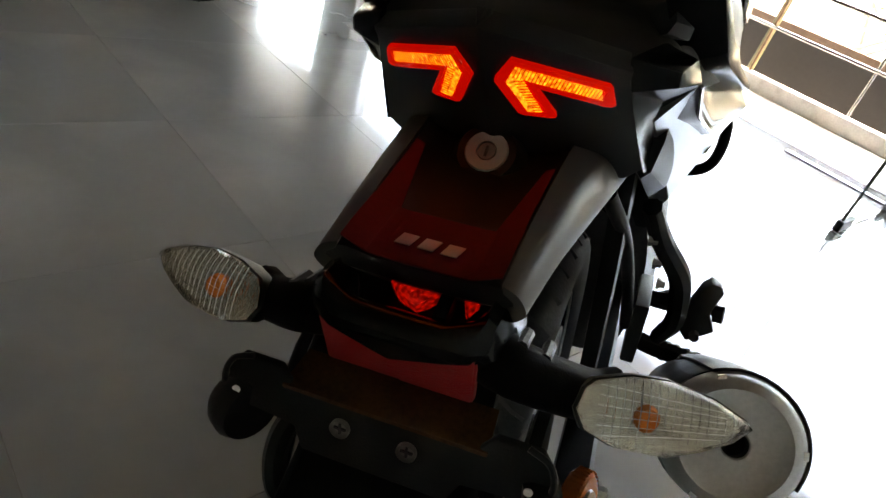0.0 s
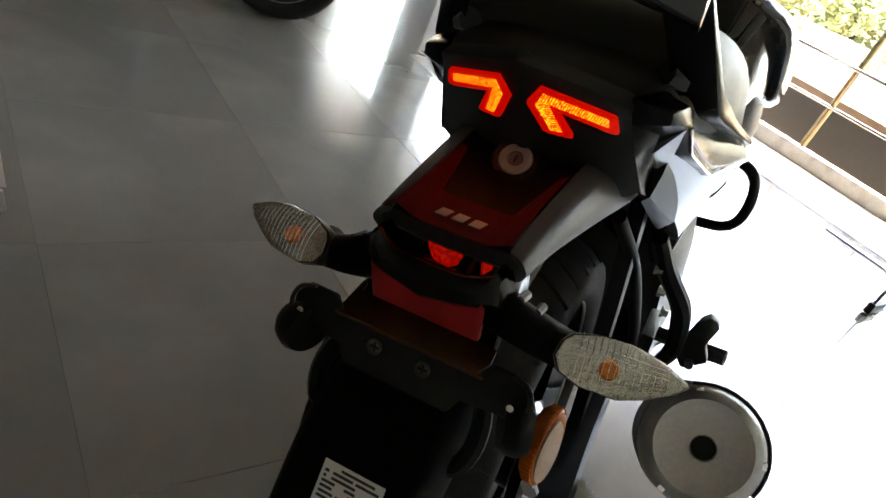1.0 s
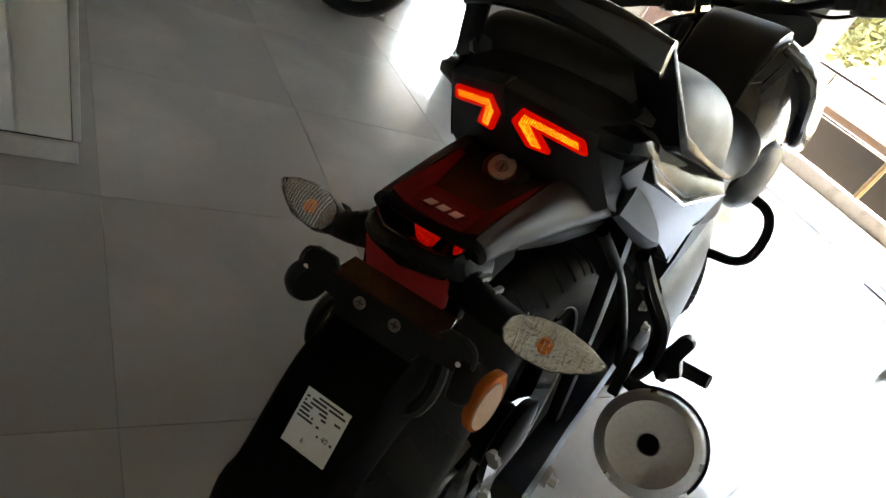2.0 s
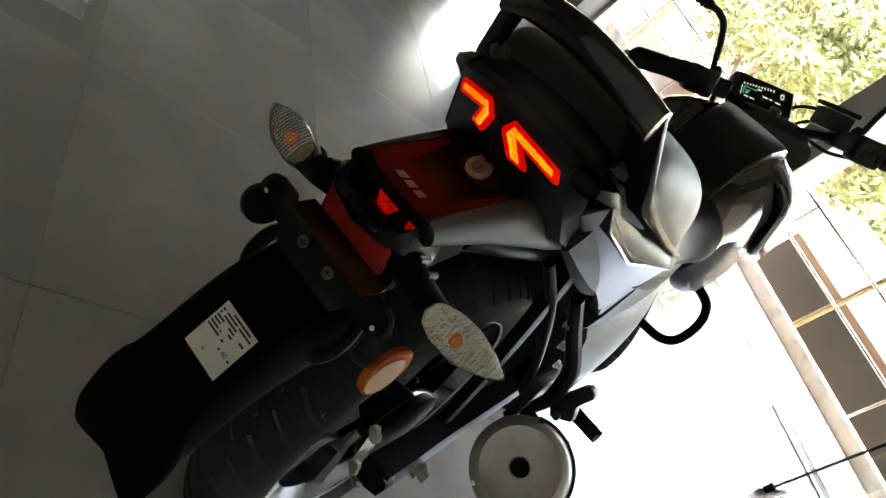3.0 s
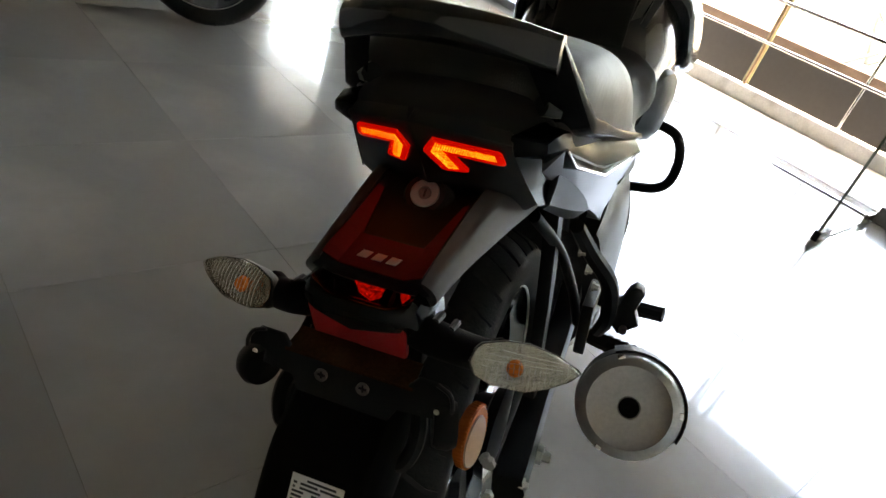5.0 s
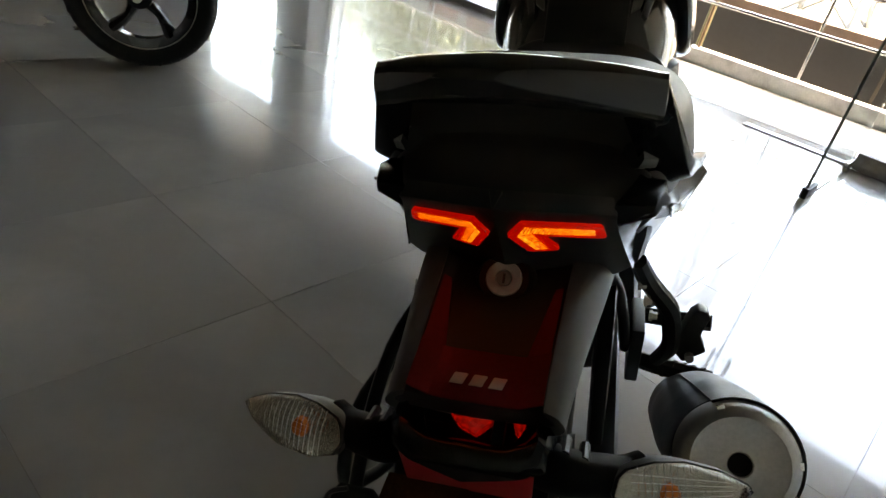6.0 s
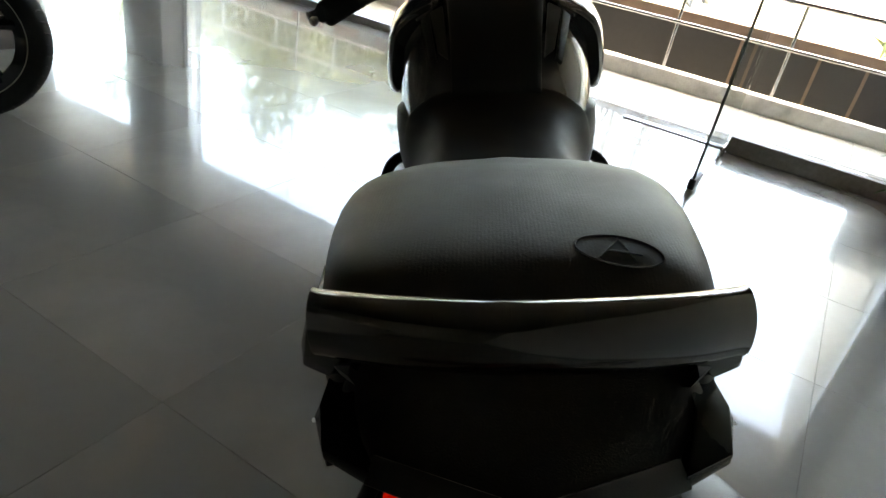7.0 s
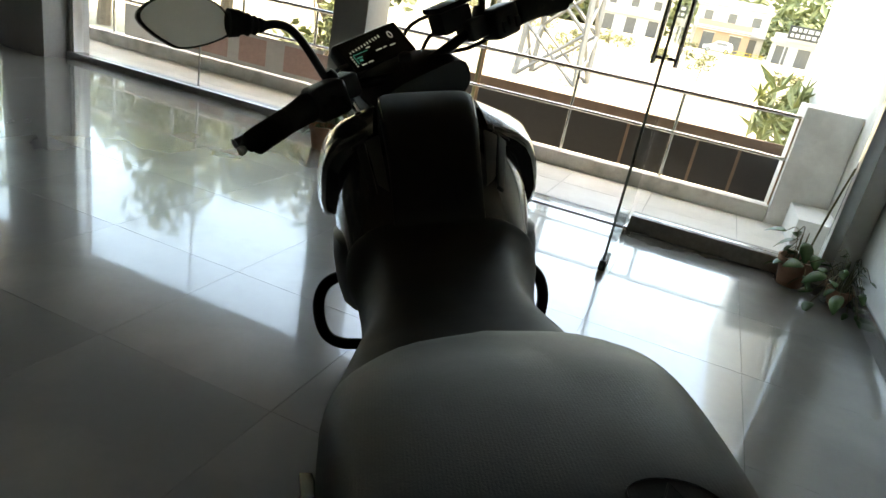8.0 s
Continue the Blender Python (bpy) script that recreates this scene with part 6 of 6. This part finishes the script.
def ground_z(x, y):
    """The plot before the showroom rises gently towards the houses."""
    d = math.hypot(x, max(y, 0))
    return Z_OUT + 0.0131 * min(max(d - 12, 0), 90) + (0.12 * noise.noise((x * 0.07, y * 0.07, 0)) if d > 9 else 0)


def build_ground():
    bm = bmesh.new()
    n = 60
    rnd = random.Random(2)
    grid = {}
    edge = lambda k: (abs(k / n * 2 - 1) ** 2.2) * (1 if k > n / 2 else -1) * 900
    for i in range(n + 1):
        for j in range(n + 1):
            x, y = edge(i), edge(j)
            grid[i, j] = bm.verts.new((x, y, ground_z(x, y) - 0.02))
    for i in range(n):
        for j in range(n):
            bm.faces.new((grid[i, j], grid[i + 1, j], grid[i + 1, j + 1], grid[i, j + 1]))
    structure("ground", bm, GROUND, "dry sandy ground with patchy grass", "ground")
    structure("foundation", box(X_LEFT - 0.6, 1.6, Y_BACK - 0.4, 4.75, Z_OUT - 0.3, -0.045), CONCRETE, "raised concrete plinth under the showroom", "plinth", smooth=False)


build_ground()


def clump_cards(bm, centre, radius, count, size, rnd, squash=0.8, narrow=0.42, droop=0.0):
    """Many small bent leaves round a limb's end."""
    for _ in range(count):
        d = Vector((rnd.gauss(0, 1), rnd.gauss(0, 1), rnd.gauss(0, 1)))
        d.normalize()
        q = Vector(centre) + Vector((d.x, d.y, d.z * squash)) * radius * rnd.uniform(0.35, 1.0) ** 0.6
        s = size * rnd.uniform(0.6, 1.4)
        u = Vector((rnd.gauss(0, 1), rnd.gauss(0, 1), rnd.gauss(0, 0.6) - droop)).normalized()
        v = u.cross(Vector((rnd.gauss(0, 1), rnd.gauss(0, 1), rnd.gauss(0, 1)))).normalized()
        w = u.cross(v) * 0.12 * s
        a, b, c, e = (bm.verts.new(q + u * s), bm.verts.new(q + v * s * narrow + w), bm.verts.new(q - u * s), bm.verts.new(q - v * s * narrow + w))
        bm.faces.new((a, b, c, e))


def tree(name, label, x, y, height, crown, seed, leaf=FOLIAGE, leaf_size=0.09, count=3000, z0=Z_OUT, slim=1.0, narrow=0.42, droop=0.0):
    rnd = random.Random(seed)
    t = thing(name, label, "tree", m=ROOM @ pose(x, y, z0))
    bm = bmesh.new()
    top = Vector((rnd.uniform(-0.3, 0.3), rnd.uniform(-0.3, 0.3), height * 0.62))
    r = 0.035 * height ** 0.9 * slim
    tube([(0, 0, -0.1), (0.05, 0.04, height * 0.3), top], [r, r * 0.75, r * 0.45], bm, seg=9)
    ends = []
    for k in range(11):
        a = k * 2.4 + rnd.uniform(-0.4, 0.4)
        base = Vector((0, 0, 0)).lerp(top, rnd.uniform(0.45, 1.0))
        e = base + Vector((math.cos(a) * crown * rnd.uniform(0.45, 1.0), math.sin(a) * crown * rnd.uniform(0.45, 1.0), height * rnd.uniform(0.12, 0.42)))
        mid = base.lerp(e, 0.5) + Vector((0, 0, 0.08 * height))
        tube([base, mid, e], [r * 0.4, r * 0.25, r * 0.08], bm, seg=6, steps=3)
        ends += [e, mid.lerp(e, 0.6)]
    part("trunk", bm, BARK, t, "tapered trunk with limbs")
    bm = bmesh.new()
    per = count // len(ends)
    for e in ends:
        clump_cards(bm, e, crown * rnd.uniform(0.28, 0.5), per, leaf_size, rnd, 0.8, narrow, droop)
    part("crown", bm, leaf, t, "uneven leafy crown", smooth=False)
    return t


def build_vegetation():
    tree("tree", "leafy roadside tree in front of the platform", -8.5, 9.5, 4.6, 1.9, 11, count=5200, leaf_size=0.10)
    tree("tree", "leafy roadside tree in front of the platform", -5.6, 8.4, 4.0, 1.5, 12, count=4600, leaf_size=0.09)
    tree("tree", "leafy roadside tree in front of the platform", -12.5, 10.5, 5.2, 2.3, 13, count=5200, leaf_size=0.12)
    tree("tree", "young tree with long drooping leaves beside the parapet", 0.95, 7.6, 2.1, 0.8, 15, leaf=FOLIAGE_PALE, count=620, leaf_size=0.15, slim=0.6, narrow=0.2, droop=1.2)
    tree("tree", "thin leafy shrub beside the column outdoors", -3.9, 5.6, 2.2, 0.5, 16, count=900, leaf_size=0.06, slim=0.5)
    rnd = random.Random(8)
    for k in range(16):
        x, y = rnd.uniform(-12, 5), rnd.uniform(22, 46)
        tree("shrub", "sparse dry shrub on open ground", x, y, rnd.uniform(1.0, 1.9), rnd.uniform(0.4, 0.7), 40 + k, leaf=FOLIAGE_DRY, leaf_size=0.07, count=420, slim=0.5, z0=ground_z(x, y) - 0.06)
    bm = bmesh.new()
    for k in range(210):
        a = radians(rnd.uniform(-75, 40))
        d = rnd.uniform(125, 170)
        hgt = rnd.uniform(4, 9) + max(0, 10 * math.sin(a * 1.2 + 0.6)) * 0.6
        for z in range(3):
            clump_cards(bm, (d * math.sin(a), d * math.cos(a), 0.1 + hgt * (0.3 + 0.3 * z)), hgt * 0.55, 60, 1.0, rnd)
    o = solid("far_woods", bm, FOLIAGE, "distant belt of trees", "woods", kind="stuff", m=ROOM, smooth=False)


build_vegetation()


def house(label, x, y, w, d, storeys, wall, turn=0, shop=False):
    h = thing("house", label, "house", m=ROOM @ pose(x, y, ground_z(x, y) - 0.15, 0, 0, turn))
    hh = 3.0 * storeys
    part("wall", box(-w / 2, w / 2, 0, d, 0, hh), wall, h, smooth=False)
    part("roof", box(-w / 2 - 0.35, w / 2 + 0.35, -0.5, d + 0.35, hh + 0.004, hh + 0.25), HOUSEWHITE, h, "flat concrete roof slab", smooth=False)
    part("roof_parapet", box(-w / 2, w / 2, 0.0, 0.2, hh + 0.254, hh + 0.95), wall, h, smooth=False)
    for s in range(storeys):
        n = max(2, int(w / 2.6))
        part("ledge", box(-w / 2 - 0.2, w / 2 + 0.2, -0.55, -0.004, s * 3 + 2.75, s * 3 + 2.9), HOUSEWHITE, h, "thin projecting ledge", smooth=False)
        for k in range(n):
            cx = -w / 2 + w * (k + 0.5) / n
            if s == 0:
                dr = part("door", box(cx - 0.75, cx + 0.75, -0.05, -0.004, 0.05, 2.4), WINDOWDARK, h, "dark shop opening" if shop else "dark ground floor opening", smooth=False)
                part("door_surround", box(cx - 0.85, cx + 0.85, -0.03, -0.002, 2.41, 2.55), HOUSEWHITE, dr, smooth=False)
            else:
                wd = part("window", box(cx - 0.55, cx + 0.55, -0.04, -0.004, s * 3 + 1.0, s * 3 + 2.2), WINDOWDARK, h, "dark window", smooth=False)
                part("window_sill", box(cx - 0.65, cx + 0.65, -0.10, -0.003, s * 3 + 0.9, s * 3 + 0.985), HOUSEWHITE, wd, smooth=False)
    return h


def build_street():
    house("two-storey white house with dark windows", -1.0, 103, 9.5, 9, 2, HOUSEWHITE)
    house("low orange-walled house front", -1.6, 100, 7.0, 2.5, 1, HOUSEORANGE)
    house("white flat-roofed house with dark windows", -15, 108, 10, 9, 2, HOUSEWHITE, 4)
    house("white low shop with a black sign", 8.6, 98, 8.0, 7, 1, HOUSEWHITE, -3, shop=True)
    house("pale apartment house far behind", -38, 112, 14, 10, 3, HOUSEWHITE, 8)
    house("pale house behind trees", -66, 90, 13, 9, 2, HOUSEWHITE, 20)
    house("white house with dark windows", 24, 106, 11, 8, 2, HOUSEWHITE, -8)
    sg = thing("shop_sign", "black shop sign board with unreadable white bars", "sign", m=ROOM @ pose(8.4, 97.0, ground_z(8.4, 97) + 3.3))
    part("board", box(-2.4, 2.4, -0.06, 0.06, 0, 1.6), SIGNBLACK, sg, smooth=False)
    rnd = random.Random(3)
    for r_ in range(2):
        x = -2.1
        while x < 1.7:
            w = rnd.uniform(0.3, 0.6)
            part("bar", box(x, x + w, -0.08, -0.065, 0.25 + 0.7 * r_, 0.68 + 0.7 * r_), HOUSEWHITE, sg, smooth=False)
            x += w + 0.2
    for x in (-2.2, 2.2):
        part("leg", box(x - 0.07, x + 0.07, -0.06, 0.06, -3.35, 0), GALV, sg, smooth=False)
    # parked car
    c = thing("parked_car", "small white hatchback parked before the house", "car", m=ROOM @ pose(-1.6, 94.0, ground_z(-1.6, 94), 0, 0, 90))
    part("body", body([(-1.85, [(0, 0.85), (0.5, 0.83), (0.72, 0.7), (0.74, 0.4), (0.6, 0.3), (0, 0.3)]), (-1.5, [(0, 1.38), (0.48, 1.33), (0.70, 0.95), (0.80, 0.5), (0.7, 0.25), (0, 0.25)]), (0.0, [(0, 1.48), (0.52, 1.43), (0.72, 0.95), (0.82, 0.5), (0.7, 0.25), (0, 0.25)]),
                       (0.75, [(0, 1.0), (0.5, 0.97), (0.72, 0.88), (0.80, 0.5), (0.7, 0.25), (0, 0.25)]), (1.75, [(0, 0.75), (0.5, 0.72), (0.68, 0.62), (0.70, 0.4), (0.6, 0.28), (0, 0.28)])], along=4), CARPAINT, c)
    part("windscreen", prism([(-0.45, 0.72, 1.02), (0.45, 0.72, 1.02), (0.42, 0.15, 1.42), (-0.42, 0.15, 1.42)], (0, 0.02, 0.02)), WINDOWDARK, c, smooth=False)
    for s in (-1, 1):
        part("side_window", prism([(s * 0.735, -1.2, 0.98), (s * 0.735, 0.5, 0.98), (s * 0.60, 0.1, 1.34), (s * 0.60, -1.1, 1.34)], (s * 0.02, 0, 0.01)), WINDOWDARK, c, smooth=False)
        for y in (-1.15, 1.1):
            wh = part("wheel", turned([(0.12, -0.09), (0.29, -0.1), (0.30, 0), (0.29, 0.1), (0.12, 0.09)], (s * 0.72, y, 0.30), "x", 24, caps=True), RUBBER, c)
            part("rim", turned([(0.0001, 0.02), (0.17, 0.01), (0.18, 0)], (s * 0.825, y, 0.30), "x", 20), GALV, wh)
    yr = thing("yard_fence", "low yellow rail fence before the house", "fence", m=ROOM @ pose(-0.5, 90.0, ground_z(-0.5, 90) - 0.05))
    for k in range(7):
        part("post", box(k * 0.7 - 0.03, k * 0.7 + 0.03, -0.03, 0.03, 0, 0.8), YELLOW, yr, smooth=False)
    for z in (0.4, 0.75):
        part("rail", box(-0.1, 4.3, 0.032, 0.07, z - 0.03, z + 0.03), YELLOW, yr, smooth=False)
    # lattice pylon across the plot
    p = thing("lattice_pylon", "galvanised steel lattice pylon with crossed braces", "pylon", m=ROOM @ pose(-4.9, 20.5, ground_z(-4.9, 20.5) - 0.05))
    half, top, H = 0.95, 0.5, 12.0
    at = lambda s, t_, z: Vector((s * (half + (top - half) * z / H), t_ * (half + (top - half) * z / H), z))
    for s in (-1, 1):
        for t_ in (-1, 1):
            part("leg", tube([at(s, t_, 0), at(s, t_, H)], 0.09, seg=4, steps=1), PYLON, p)
    for k in range(8):
        z0, z1 = k * 1.5, k * 1.5 + 1.5
        for s in (-1, 1):
            for a, b in (((-1, s), (1, s)), ((s, -1), (s, 1))):
                part("brace", tube([at(*a, z0), at(*b, z1)], 0.055, seg=4, steps=1), PYLON, p)
                part("brace", tube([at(*b, z0), at(*a, z1)], 0.055, seg=4, steps=1), PYLON, p)
    for x, y in ((11.0, 70.0), (-36, 70), (16.0, 84)):
        ut = thing("utility_pole", "slim concrete utility pole with a crossarm", "pole", m=ROOM @ pose(x, y, ground_z(x, y) - 0.05))
        part("shaft", tube([(0, 0, 0), (0, 0, 7.5)], [0.12, 0.08], seg=10, steps=2), CONCRETE, ut)
        part("crossarm", box(-0.8, 0.8, -0.05, 0.05, 6.9, 7.0), GALV, ut, smooth=False)
    pole = thing("bamboo_pole", "upright bamboo pole outside the railing", "pole", m=ROOM @ pose(-1.98, 4.98, Z_OUT))
    part("cane", tube([(0, 0, 0), (0.01, 0, 1.6), (0.05, 0, 3.3)], [0.028, 0.026, 0.022], seg=10), STALK, pole)


build_street()


# ---- tiles of the floor and the platform ----
def build_tiles():
    fl = structure("floor", box(X_LEFT, X_RIGHT, Y_BACK, 3.66, -0.04, -0.004), GROUT, "polished pale vitrified tile floor with thin dark joints", "floor", smooth=False)
    pf = structure("platform", box(X_LEFT - 0.6, 1.10, 3.665, 4.615, -0.04, -0.004), GROUT, "pale tiled outdoor platform", "platform", smooth=False)
    bm = box(-TILE_SIZE / 2 + 0.00045, TILE_SIZE / 2 - 0.00045, -TILE_SIZE / 2 + 0.00045, TILE_SIZE / 2 - 0.00045, -0.0038, 0.0, 0.0005, seg=1)
    me = bpy.data.meshes.new("tile")
    bm.to_mesh(me)
    bm.free()
    me.materials.append(TILE)
    rnd = random.Random(6)
    k = 0
    cut = bmesh.new()
    for i in range(-16, 4):
        for j in range(-9, 7):
            x, y = TILE_X + TILE_SIZE * (i + 0.5), TILE_Y + TILE_SIZE * (j + 0.5)
            if X_LEFT + 0.3 < x < X_RIGHT - 0.3 and Y_BACK + 0.3 < y < 3.35 and k < 300:
                t = new("tile", me)
                t.parent = fl
                t.matrix_local = pose(x, y, rnd.uniform(-0.0003, 0.0))
                k += 1
            else:
                x0, x1 = max(x - 0.3043, X_LEFT + 0.002), min(x + 0.3043, X_RIGHT - 0.001)
                y0, y1 = max(y - 0.3043, Y_BACK + 0.002), min(y + 0.3043, 3.655)
                if x1 - x0 > 0.02 and y1 - y0 > 0.02:
                    box(x0, x1, y0, y1, -0.0038, -0.0002, 0, cut)
    part("cut_tile", cut, TILE, fl, "cut tiles along the walls", smooth=False)
    bm = box(-0.3035, 0.3035, -0.235, 0.235, -0.0038, 0.0, 0.0008, seg=1)
    me2 = bpy.data.meshes.new("tile")
    bm.to_mesh(me2)
    bm.free()
    me2.materials.append(OUTFLOOR)
    for i in range(-16, 4):
        for j in range(2):
            x = TILE_X + TILE_SIZE * (i + 0.5)
            if X_LEFT - 0.4 < x < 0.82:
                t = new("tile", me2)
                t.parent = pf
                t.matrix_local = pose(x, 3.905 + 0.473 * j, 0)


build_tiles()
